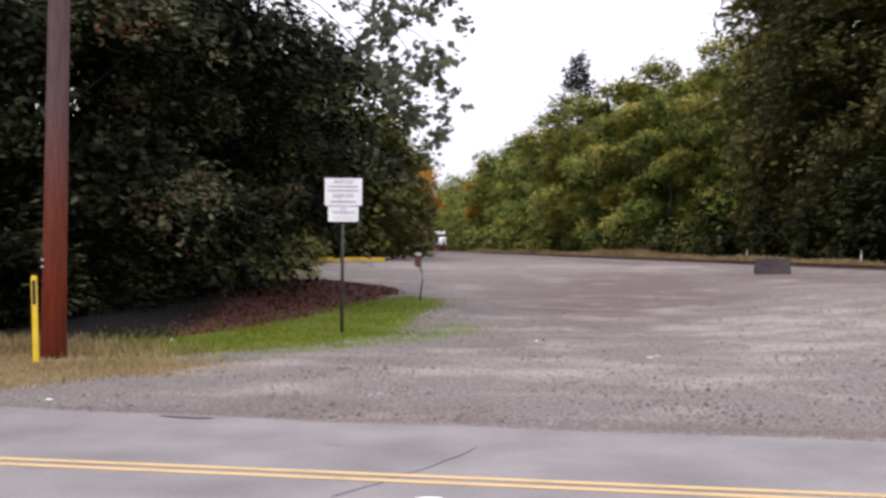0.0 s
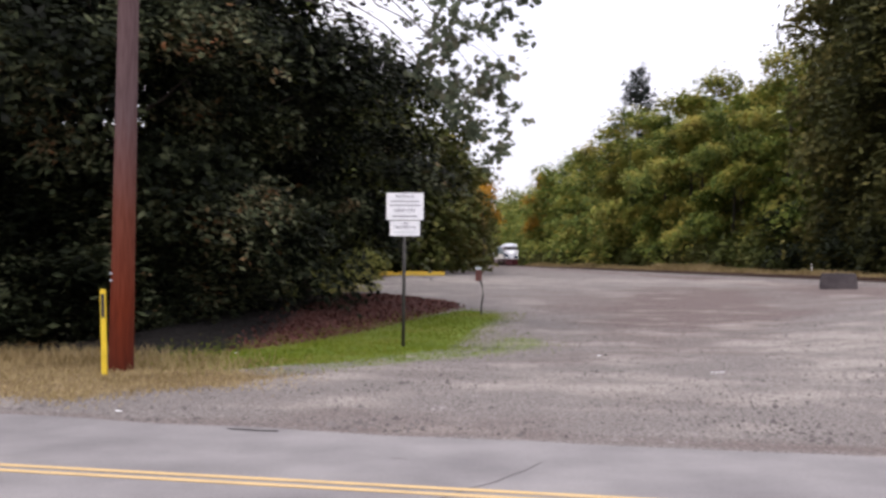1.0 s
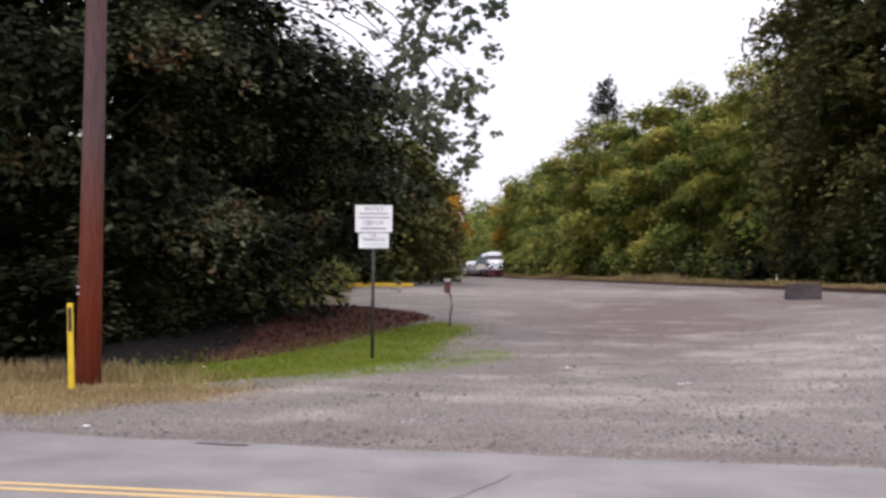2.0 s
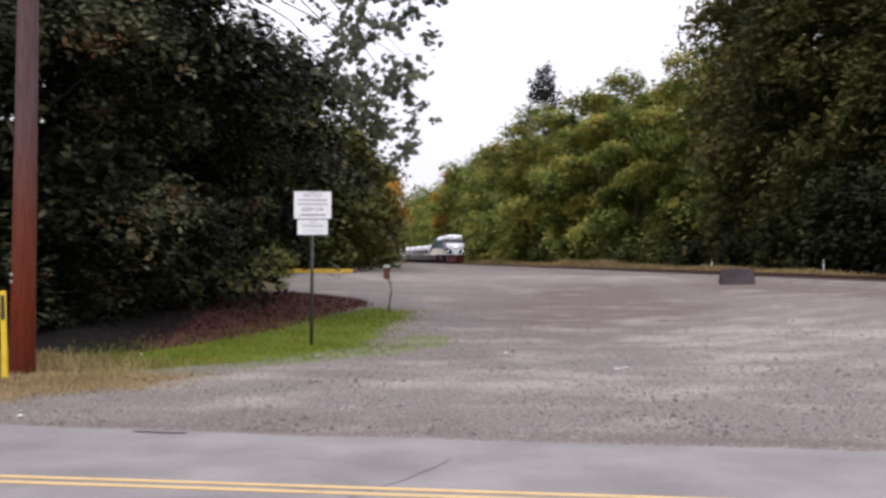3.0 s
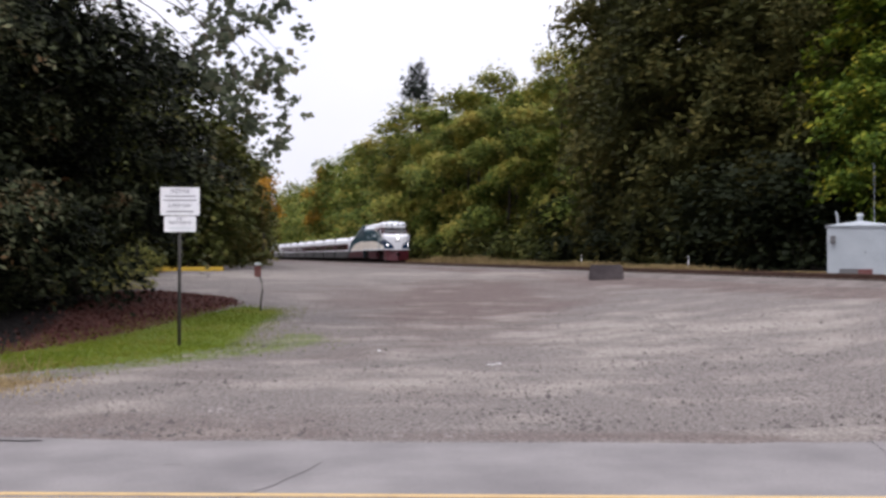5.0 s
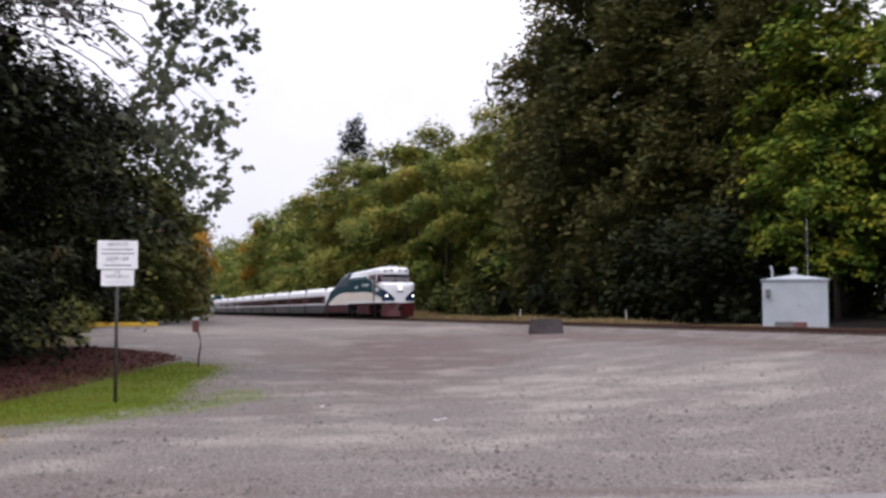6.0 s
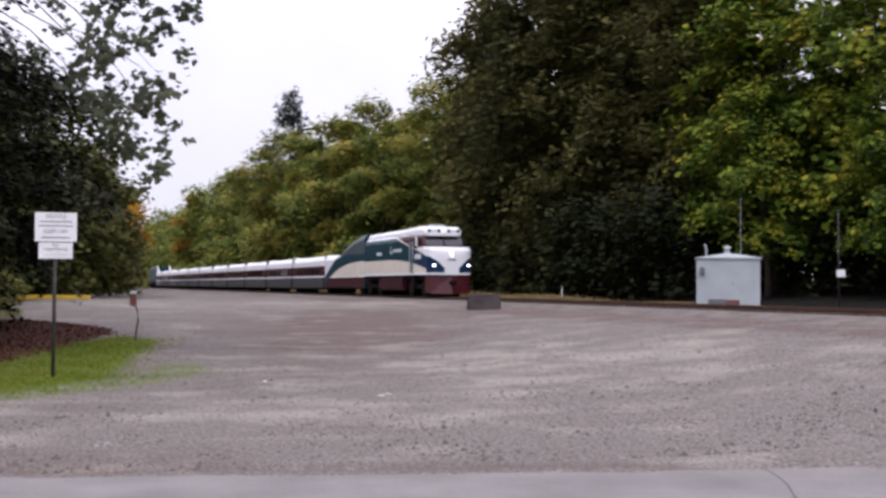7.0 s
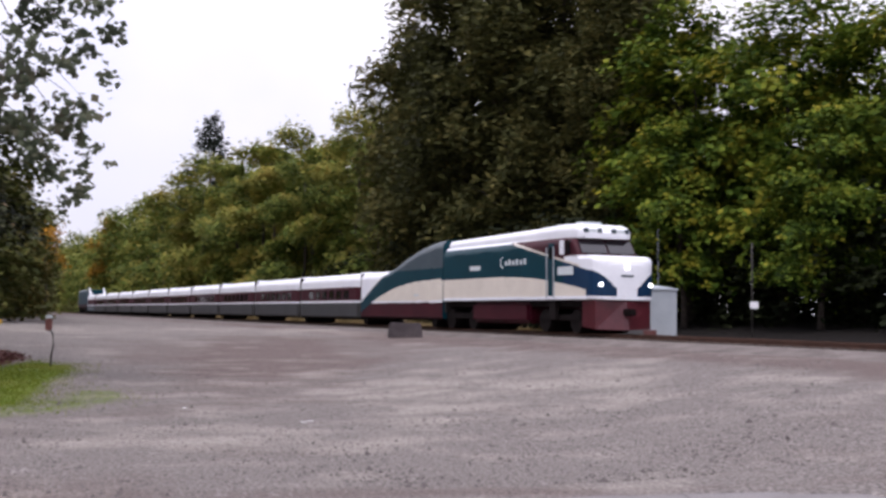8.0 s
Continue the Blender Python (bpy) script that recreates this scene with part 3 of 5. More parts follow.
def add_track():
    """Ballast bed, ties and two rails."""
    a, b = -60, 520
    prof = [(-4.6, 0.35), (-3.0, 0.86), (-2.1, 1.02), (2.1, 1.02), (3.4, 0.86), (4.6, 0.35)]
    verts, faces = [], []
    n_ = 200
    for i in range(n_ + 1):
        s = a + (b - a) * i / n_
        for o, z in prof:
            j = 0.12 * noise.noise(Vector((s * 0.8, o, 0)))
            p = track_point(s, o + j, z)
            verts.append(p)
    k = len(prof)
    for i in range(n_):
        for j in range(k - 1):
            faces.append((i * k + j, i * k + j + 1, (i + 1) * k + j + 1, (i + 1) * k + j))
    bed = tagged(new("track_bed", mesh_of("track_bed", verts, faces, M["ballast"])), "grey-brown stone ballast bed of the railway", "track bed", kind="structure")
    # rail section, swept along the line
    sec = [(-0.07, 0), (0.07, 0), (0.07, 0.02), (0.012, 0.045), (0.012, 0.13), (0.037, 0.14), (0.037, 0.18), (-0.037, 0.18), (-0.037, 0.14), (-0.012, 0.13), (-0.012, 0.045), (-0.07, 0.02)]
    for off in (-0.755, 0.755):
        vs = [track_point(s, off + x, RAIL_Z - 0.18 + z) for s in (a, b) for x, z in sec]
        m_ = len(sec)
        fs = [(j, (j + 1) % m_, m_ + (j + 1) % m_, m_ + j) for j in range(m_)] + [tuple(range(m_))[::-1], tuple(range(m_, 2 * m_))]
        part("rail", mesh_of("rail", vs, fs, M["rail"]), bed, "rusty steel rail")
    tie = from_bm("tie", box(0.23, 2.6, 0.2, 0.0, (0, 0, -0.1)), M["tie"])
    for i in range(300):
        s = 12 + i * 0.6
        ob = new("tie", tie)
        ob.parent = bed
        ob.matrix_basis = Matrix.Translation(track_point(s, random.uniform(-0.04, 0.04), 0.965)) @ pose(0, 0, 0, 0, 0, 90 + math.degrees(TRACK_TURN) + random.uniform(-0.6, 0.6))


add_ground()
add_road()
add_track()


# ---- trees ----
def leaf_quads(rng, centres, normals, size, fold=0.35, narrow=0.42):
    """Kite-shaped leaves at centres, lying about across the normals."""
    k = len(centres)
    nrm = normals / (np.linalg.norm(normals, axis=1, keepdims=True) + 1e-9)
    ref = rng.normal(size=(k, 3))
    u = np.cross(nrm, ref)
    u /= np.linalg.norm(u, axis=1, keepdims=True) + 1e-9
    v = np.cross(nrm, u)
    s = size * rng.uniform(0.6, 1.35, (k, 1))
    return np.stack([centres - u * s * 0.55, centres - v * s * narrow - nrm * s * fold * 0.3, centres + u * s * 0.6, centres + v * s * narrow + nrm * s * fold * 0.3], 1)


def crown_mesh(name, seed, radius, bottom, top, mat, sprays, per, size, flat=0.35, bulge=0.36, shape="round", lobes=9, tier=1.0, narrow=0.42, spread=1.0, tilt=0.28):
    """A crown of many leafy sprays set over uneven lobes, with gaps and darker hollows between them."""
    rng = np.random.default_rng(seed)
    h = top - bottom
    lob = []
    for i in range(lobes):
        a, q = i * 2.4 + rng.uniform(-0.4, 0.4), (i + 0.5) / lobes
        if shape == "cone":
            reach = radius * (1.02 - q) ** 0.8
        elif shape == "column":
            reach = radius * (0.55 + 0.45 * math.sin(math.pi * min(1, q * 0.9 + 0.15)))
        else:
            reach = radius * math.sqrt(max(0.04, 1 - (2 * q - 0.85) ** 2 / 1.9))
        r = radius * rng.uniform(0.32, 0.5) * (0.6 + 0.4 * reach / radius)
        if shape == "cone":
            r = radius * rng.uniform(0.26, 0.4) * (0.28 + 0.72 * reach / radius)
        d = max(0.0, reach - r * 0.8) * rng.uniform(0.75, 1.1)
        lob.append((d * math.cos(a), d * math.sin(a), bottom + h * q, r, r * rng.uniform(0.6, 0.95) * tier * min(1.6, h / (lobes * 0.32 * radius) + 0.5)))
    lob = np.array(lob)
    pick = rng.choice(len(lob), sprays, p=(lob[:, 3] ** 2) / (lob[:, 3] ** 2).sum())
    d = rng.normal(size=(sprays, 3))
    d[:, 2] += 0.25 + 0.7 * (1 - tier)
    d /= np.linalg.norm(d, axis=1, keepdims=True)
    rad = rng.uniform(0.62, 1.08, (sprays, 1))
    c = lob[pick, :3] + d * rad * np.stack([lob[pick, 3], lob[pick, 3], lob[pick, 4]], 1)
    out = c - np.array([0, 0, bottom + h * 0.4])
    out[:, 2] *= 0.35
    out /= np.linalg.norm(out, axis=1, keepdims=True) + 1e-9
    # each spray: a drooping fan of leaves that points outward
    side = np.cross(out, [0, 0, 1.0])
    side /= np.linalg.norm(side, axis=1, keepdims=True) + 1e-9
    length = size * spread * rng.uniform(2.4, 5.6, (sprays, 1, 1))
    a = rng.uniform(-0.2, 1.0, (sprays, per, 1))
    b = rng.uniform(-0.6, 0.6, (sprays, per, 1)) * (1.1 - 0.5 * a)
    up = rng.normal(0, 0.13, (sprays, per, 1))
    pts = c[:, None] + length * (a * out[:, None] + b * side[:, None]) + np.array([0, 0, 1.0]) * length * (up * (1 + flat) - 0.38 * a * a)
    nrm = np.array([0, 0, 1.0]) + tilt * out[:, None] * np.ones((sprays, per, 1)) + rng.normal(0, bulge, (sprays, per, 3))
    return quads_mesh(name, leaf_quads(rng, pts.reshape(-1, 3), nrm.reshape(-1, 3), size, narrow=narrow), mat)


def trunk_mesh(name, seed, height, r, lean=0.3, limbs=6, reach=3.0, start=0.3, mat=None):
    """A tapered trunk, and the limbs that rise from it."""
    rng = random.Random(seed)
    pts = [(lean * height * 0.06 * math.sin(k * 0.9 + seed), lean * height * 0.05 * math.cos(k * 1.1 + seed), height * k / 7) for k in range(8)]
    bm = rod(pts, [r * (1.25 if k == 0 else 1) * (1 - 0.85 * k / 7) for k in range(8)], 9)
    made = []
    for i in range(limbs):
        q = start + (0.95 - start) * i / limbs
        base = Vector(pts[int(q * 7)]).lerp(Vector(pts[min(7, int(q * 7) + 1)]), q * 7 % 1)
        a = i * 2.4 + rng.uniform(-0.5, 0.5)
        out = Vector((math.cos(a), math.sin(a), 0)) * reach * (1.1 - 0.6 * q)
        sub = rod([base, base + out * 0.4 + Vector((0, 0, reach * 0.18)), base + out * 0.75 + Vector((0, 0, reach * 0.42)), base + out + Vector((0, 0, reach * 0.5))], [r * 0.4 * (1.1 - q), r * 0.28 * (1.1 - q), r * 0.17 * (1.1 - q), r * 0.06], 6)
        made.append(from_bm("limb", sub, mat or M["bark"], smooth=True))
    return [from_bm(name, bm, mat or M["bark"], smooth=True), *made]


def tree_kind(name, label, category, group, trunk, crown, m):
    t = thing(name, m, label, category, group)
    part("trunk", trunk[0], t)
    for limb in trunk[1:]:
        part("limb", limb, t)
    part("crown", crown, t)
    return t


def stemmed(name, foliage, label, category, group, m):
    """A bush: foliage on three bent stems."""
    t = thing(name, m, label, category, group)
    part("foliage", foliage, t)
    for a in (0.3, 2.4, 4.5):
        c, s = math.cos(a), math.sin(a)
        part("stem", from_bm("stem", rod([(0.1 * c, 0.1 * s, -0.1), (0.35 * c, 0.35 * s, 0.7), (0.7 * c, 0.7 * s, 1.8)], [0.05, 0.04, 0.015], 6), M["bark"], True), t)
    return t


def at_ground(x, y, turn=0.0, size=1.0, wide=1.0, sink=0.05):
    return Matrix.Translation((x, y, float(ground_z(x, y)) - sink)) @ pose(0, 0, 0, 0, 0, turn) @ Matrix.Diagonal((size * wide, size * wide, size, 1))


def plant(first, x, y, turn, size, wide=1.0):
    """A copy of a tree elsewhere, at its own size."""
    t = copy_thing(first, Matrix.Identity(4))
    t.matrix_basis = at_ground(x, y, turn, size, wide)
    return t


def add_right_woods():
    rng = random.Random(5)
    wood_label, wood_group = "broadleaf woodland tree turning yellow-green", "woodland beyond the track"
    dense, sparse = [], []
    for k in range(3):
        shape = "column" if k % 2 else "round"
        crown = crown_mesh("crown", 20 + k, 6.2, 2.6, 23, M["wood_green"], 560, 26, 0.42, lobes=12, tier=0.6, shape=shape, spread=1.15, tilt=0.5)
        dense.append((trunk_mesh("trunk", 20 + k, 20, 0.35, limbs=6, reach=4), crown))
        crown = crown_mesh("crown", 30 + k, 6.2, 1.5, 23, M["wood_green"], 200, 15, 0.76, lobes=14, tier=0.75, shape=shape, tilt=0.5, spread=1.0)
        sparse.append((trunk_mesh("trunk", 30 + k, 20, 0.35, limbs=3, reach=4), crown))
    firsts = {}
    spots = []
    s = 78.0
    while s < 470:
        for row, off in enumerate((11.0, 17.5, 25.0)):
            if (row == 2 and s > 330) or (row < 2 and s < 102):
                continue
            spots.append((s + rng.uniform(-2.5, 2.5) + row * 3.0, off + rng.uniform(-1.5, 1.5), rng.uniform(0.7, 1.0) + 0.05 * row, row == 0 and s < 185))
        s += 8.0 if s < 230 else 11.0
    for i, (s, off, size, near) in enumerate(spots):
        p = track_point(s, off)
        size *= 0.98 if s < 125 else 0.97 if s < 190 else 0.95
        which = (near, rng.randrange(3))
        if which not in firsts:
            firsts[which] = tree_kind("woodland_tree", wood_label, "tree", wood_group, *(dense if near else sparse)[which[1]], at_ground(p.x, p.y, rng.uniform(0, 360), size))
        else:
            plant(firsts[which], p.x, p.y, rng.uniform(0, 360), size, rng.uniform(0.9, 1.3))
    # tall dusky conifers
    crown = crown_mesh("crown", 41, 5.6, 1.0, 31, M["dusky"], 1100, 18, 0.62, flat=0.2, narrow=0.2, shape="column", lobes=17)
    trunk = trunk_mesh("trunk", 41, 29, 0.5, limbs=8, reach=4)
    first = None
    for x, y, turn, size, wide in ((29.4, 93, 0, 1.1, 0.8), (30.5, 85, 70, 0.96, 0.95), (31.5, 79, 140, 0.97, 1.0), (33.5, 88, 200, 1.02, 1.1), (35.0, 76, 250, 0.95, 1.1), (37.0, 70, 20, 0.9, 1.1), (40, 80, 310, 1.0, 1.2), (31.0, 98, 33, 0.8, 0.9), (34.5, 68.5, 120, 0.7, 0.9), (33.0, 74, 290, 0.62, 1.0), (30.2, 90, 180, 0.6, 1.1)):
        if first is None:
            first = tree_kind("conifer", "tall dusky olive-green conifer in the woodland", "conifer", "tall conifers", trunk, crown, at_ground(x, y, turn, size, wide))
        else:
            plant(first, x, y, turn, size, wide)
    # bright maples nearer the road
    made = []
    for k, (x, y, size) in enumerate([(37.0, 62, 0.98), (39.0, 55, 0.95), (41.5, 49, 0.84), (44, 43, 0.8), (47, 37.5, 0.9), (36, 47.8, 0.55), (33.6, 57.5, 0.62), (46, 66, 0.88), (50, 57, 0.75), (54, 48, 0.8), (50, 31, 0.9), (57, 40, 1.1), (52, 26, 0.8)]):
        if k < 3:
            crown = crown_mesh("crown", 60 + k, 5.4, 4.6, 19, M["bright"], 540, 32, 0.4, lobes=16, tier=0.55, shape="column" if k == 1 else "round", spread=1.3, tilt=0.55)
            trunk = trunk_mesh("trunk", 60 + k, 17, 0.3, limbs=6, reach=3.5)
            made.append(tree_kind("maple", "bright green bigleaf maple beside the track", "maple tree", "bright maples", trunk, crown, at_ground(x, y, k * 77, size)))
        else:
            plant(made[k % 3], x, y, k * 77, size)
    # one dark fir above the canopy
    p = Vector((24.6, 207, 0))
    crown = crown_mesh("crown", 71, 7.0, 8, 37.6, M["fir"], 1300, 16, 0.55, flat=0.1, narrow=0.22, shape="cone", lobes=44, tier=0.8)
    tree_kind("fir", "dark blue-green fir standing above the woodland", "fir tree", "", trunk_mesh("trunk", 71, 35, 0.45, limbs=8, reach=2.5), crown, at_ground(p.x, p.y, 0, 0.94, 1.35))
    # one orange tree in the far woodland
    p = track_point(262, 9.5)
    crown = crown_mesh("crown", 72, 3.4, 8, 20, M["autumn"], 450, 14, 0.6, lobes=8)
    tree_kind("autumn_tree", "orange autumn tree in the far woodland", "tree", "", trunk_mesh("trunk", 72, 16, 0.3), crown, at_ground(p.x, p.y))
    # shrubs under the trees
    shrub = crown_mesh("foliage", 81, 2.6, 0.0, 4.2, M["edge"], 110, 11, 0.48, lobes=7)
    first = None
    s = 104.0
    while s < 330:
        p = track_point(s, rng.uniform(9.0, 10.8))
        if first is None:
            first = stemmed("shrub", shrub, "green shrub under the woodland edge", "shrub", "shrubs along the track", at_ground(p.x, p.y, 0, 0.6))
        else:
            plant(first, p.x, p.y, rng.uniform(0, 360), rng.uniform(0.5, 1.0), rng.uniform(0.9, 1.3))
        s += rng.uniform(2.5, 5.0)


def add_under_storey():
    """Undergrowth behind the bright maples, its deep shade put into the near-black leaf colour."""
    rng = random.Random(23)
    low = crown_mesh("foliage", 85, 3.0, 0.0, 5.5, M["shade_leaf"], 160, 14, 0.38, lobes=9, narrow=0.3)
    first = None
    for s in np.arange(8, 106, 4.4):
        # The outermost row is added, scaled up to close the sky gaps.
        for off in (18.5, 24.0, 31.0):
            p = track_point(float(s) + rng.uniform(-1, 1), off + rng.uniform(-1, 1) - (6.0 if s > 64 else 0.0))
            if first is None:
                first = stemmed("undergrowth_shrub", low, "undergrowth shrub with deep shade put into its near-black leaves", "shrub", "undergrowth behind the track", at_ground(p.x, p.y, 0, 1.0))
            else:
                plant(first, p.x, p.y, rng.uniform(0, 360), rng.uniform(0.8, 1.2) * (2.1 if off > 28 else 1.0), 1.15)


def overhang(tree):
    """A long bough of the first maple whose branches arch out over the lot and droop with leaves."""
    rng = random.Random(17)
    back = tree.matrix_basis.inverted()
    bough = part("bough", from_bm("bough", rod([(-9.4, 32.8, 7.5), (-7.6, 32.0, 9.6), (-5.6, 31.2, 10.8), (-3.6, 30.6, 11.6)], [0.13, 0.1, 0.07, 0.03], 8), M["twig"], True), tree, "grey arching bough", back)
    tips = []
    arcs = [((-5.4, 31.1, 10.9), (-2.0, 30.4, 11.8), (0.9, 29.6, 9.0)), ((-5.2, 31.0, 10.9), (-1.2, 30.2, 11.0), (0.85, 29.9, 7.7)), ((-5.6, 31.2, 10.7), (-1.6, 29.8, 10.4), (0.2, 29.5, 6.7)),
            ((-6.0, 31.4, 10.4), (-1.5, 30.4, 9.8), (0.3, 30.3, 6.0)), ((-6.0, 31.4, 10.4), (-1.6, 30.4, 9.2), (0.42, 30.3, 5.0)), ((-6.2, 31.5, 10.3), (-1.8, 29.6, 8.8), (0.0, 29.4, 4.4)), ((-6.4, 31.6, 10.2), (-2.2, 30.8, 8.2), (-0.5, 30.6, 5.2)),
            ((-6.6, 31.6, 10.1), (-2.8, 30.2, 8.8), (-1.0, 30.0, 5.6)), ((-4.6, 30.9, 11.2), (-0.8, 29.4, 11.6), (0.6, 29.2, 9.6)), ((-6.3, 31.5, 10.2), (-2.6, 30.4, 9.8), (-0.9, 30.4, 7.4)), ((-5.0, 31.0, 11.0), (-1.6, 30.9, 11.2), (-0.3, 30.9, 8.4))]
    for k, (a, b, c) in enumerate(arcs):
        a, b, c = Vector(a), Vector(b), Vector(c)
        pts = [a.lerp(b, t).lerp(b.lerp(c, t), t) for t in (0, 0.12, 0.24, 0.36, 0.5, 0.64, 0.78, 0.92)]
        pts = [p + Vector((rng.gauss(0, 0.16), rng.gauss(0, 0.16), rng.gauss(0, 0.2))) if 0 < i < 7 else p for i, p in enumerate(pts)]
        part("branch", from_bm("branch", rod(pts, [0.036, 0.032, 0.028, 0.024, 0.019, 0.014, 0.01, 0.005], 6), M["twig"], True), bough)
        # leaves hang in tufts along the outer half of each branch
        for j in range(8):
            t = 0.55 + 0.44 * (j + rng.random()) / 8
            p = a.lerp(b, t).lerp(b.lerp(c, t), t)
            hub = Vector((p.x + rng.gauss(0, 0.2), p.y + rng.gauss(0, 0.25), p.z + rng.gauss(-0.22, 0.22)))
            for i in range(rng.randint(5, 15)):
                tips.append([hub.x + rng.gauss(0, 0.14), hub.y + rng.gauss(0, 0.2), hub.z + rng.gauss(0, 0.13)])
    g = np.random.default_rng(18)
    tips = np.array(tips)
    pts = (tips[:, None] + g.normal(0, 1, (len(tips), 2, 3)) * np.array([0.08, 0.08, 0.05])).reshape(-1, 3)
    nrm = np.array([0, -0.6, 0.6]) + g.normal(0, 0.5, pts.shape)
    part("leaves", quads_mesh("leaves", leaf_quads(g, pts, nrm, 0.19, narrow=0.5), M["spray"]), bough, "grey-green hanging leaves")


def add_left_woods():
    rng = random.Random(9)
    made, back = [], None
    spots = [(-9.6, 33.0, 0.97), (-9.9, 29.2, 0.74), (-13.8, 28.0, 1.05), (-18.5, 25.5, 1.1), (-15.5, 36, 1.2), (-22, 31, 1.2), (-15.2, 44.5, 0.95), (-25, 24.5, 1.0), (-28, 33, 1.2), (-13.6, 42.0, 1.1), (-20.0, 40.0, 1.2)]
    for k, (x, y, size) in enumerate(spots):
        if k == 3:
            plant(made[0], x, y, 140, size)
        elif k < 3:
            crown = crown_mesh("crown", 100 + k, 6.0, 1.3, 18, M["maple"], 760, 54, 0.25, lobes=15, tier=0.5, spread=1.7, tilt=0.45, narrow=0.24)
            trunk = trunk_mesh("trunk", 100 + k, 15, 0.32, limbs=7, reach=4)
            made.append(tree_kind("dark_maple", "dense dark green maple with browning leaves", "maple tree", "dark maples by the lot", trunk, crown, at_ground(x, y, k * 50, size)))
        else:
            if back is None:
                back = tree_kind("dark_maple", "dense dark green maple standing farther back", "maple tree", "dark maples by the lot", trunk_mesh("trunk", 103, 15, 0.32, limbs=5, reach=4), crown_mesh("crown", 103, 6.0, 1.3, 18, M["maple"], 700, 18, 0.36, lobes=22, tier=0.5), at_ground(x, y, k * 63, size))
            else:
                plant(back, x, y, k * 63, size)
    # low thicket added to fill the black shade under the maples with dark leaves
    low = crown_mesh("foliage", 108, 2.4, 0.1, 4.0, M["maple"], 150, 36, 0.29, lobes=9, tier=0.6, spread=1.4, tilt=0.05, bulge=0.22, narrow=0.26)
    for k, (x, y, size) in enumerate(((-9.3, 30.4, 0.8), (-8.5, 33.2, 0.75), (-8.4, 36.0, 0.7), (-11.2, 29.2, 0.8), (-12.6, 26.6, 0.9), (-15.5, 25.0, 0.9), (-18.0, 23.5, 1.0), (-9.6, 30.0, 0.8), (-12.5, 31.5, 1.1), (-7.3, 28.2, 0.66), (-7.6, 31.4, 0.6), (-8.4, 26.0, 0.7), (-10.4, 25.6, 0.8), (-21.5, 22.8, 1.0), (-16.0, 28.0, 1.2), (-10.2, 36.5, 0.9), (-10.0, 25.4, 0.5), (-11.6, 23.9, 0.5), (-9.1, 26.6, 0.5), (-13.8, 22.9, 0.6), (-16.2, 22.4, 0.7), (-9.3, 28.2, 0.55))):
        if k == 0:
            first = stemmed("thicket", low, "low dark maple thicket added for the shade under the trees", "thicket", "thicket under the maples", at_ground(x - 0.2, y + 0.8, 0, size))
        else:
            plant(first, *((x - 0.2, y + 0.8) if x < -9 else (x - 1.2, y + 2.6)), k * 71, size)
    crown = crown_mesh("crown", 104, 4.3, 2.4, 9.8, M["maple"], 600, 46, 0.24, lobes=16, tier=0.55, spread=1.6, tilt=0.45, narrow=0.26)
    tree_kind("dark_maple", "smaller dark green maple with high spreading crown", "maple tree", "dark maples by the lot", trunk_mesh("trunk", 104, 9, 0.22, limbs=6, reach=2.5), crown, at_ground(-6.5, 37.0, 20, 0.84, 1.12))
    overhang(made[0])
    far = []
    for k, (x, y, size) in enumerate([(-13.5, 56, 0.8), (-13, 70, 0.8), (-6.6, 88, 0.95), (-5.2, 100, 0.8), (-5.0, 118, 0.75), (-6.0, 135, 0.85), (-5.6, 152, 0.85), (-5.5, 172, 0.85), (-6.0, 195, 0.9), (-7.5, 220, 0.9), (-8.5, 245, 0.9), (-10, 275, 0.9), (-16, 80, 1.1), (-17, 110, 1.1), (-14, 140, 1.1), (-14, 180, 1.1), (-17, 230, 1.1), (-14, 62, 1.0), (-10.8, 94, 1.0), (-15, 102, 1.1), (-19, 76, 1.1), (-12.5, 84, 0.7)]):
        if k < 2:
            crown = crown_mesh("crown", 120 + k, 4.6, 0.8, 15, M["edge"], 420, 15, 0.55, lobes=14, tier=0.7)
            trunk = trunk_mesh("trunk", 120 + k, 13, 0.3, limbs=6, reach=3)
            far.append(tree_kind("edge_tree", "green tree along the far side of the lot", "tree", "trees along the lot", trunk, crown, at_ground(x, y, k * 50, size)))
        else:
            plant(far[k % 2], x, y, k * 63, size)
    crown = crown_mesh("crown", 131, 1.0, 5.6, 8.6, M["autumn"], 60, 14, 0.3, lobes=5)
    tree_kind("autumn_tree", "small orange autumn tree at the edge of the lot", "tree", "", trunk_mesh("trunk", 131, 7, 0.12, limbs=4, reach=1.2), crown, at_ground(-1.9, 110, 0, 1.05))
    # a pale bush and weeds behind the mulch
    for k, (x, y, size) in enumerate(((-8.0, 63, 0.62), (-9.2, 61, 0.55), (-8.9, 55, 0.36), (-7.6, 51, 0.32), (-8.4, 49, 0.3), (-7.0, 54, 0.25), (-9.6, 52, 0.4), (-7.8, 45, 0.28), (-6.9, 46, 0.25), (-6.2, 47, 0.22), (-7.4, 47.5, 0.3), (-5.6, 48, 0.16), (-8.6, 44, 0.3))):
        if k == 0:
            first = stemmed("bush", crown_mesh("foliage", 141, 1.9, 0.0, 2.6, M["bush"], 170, 14, 0.24, lobes=6), "pale yellow-green bush at the edge of the lot", "bush", "bushes by the mulch", at_ground(x, y, 0, size))
        else:
            plant(first, x, y, k * 63, size)


add_right_woods()
add_under_storey()
add_left_woods()


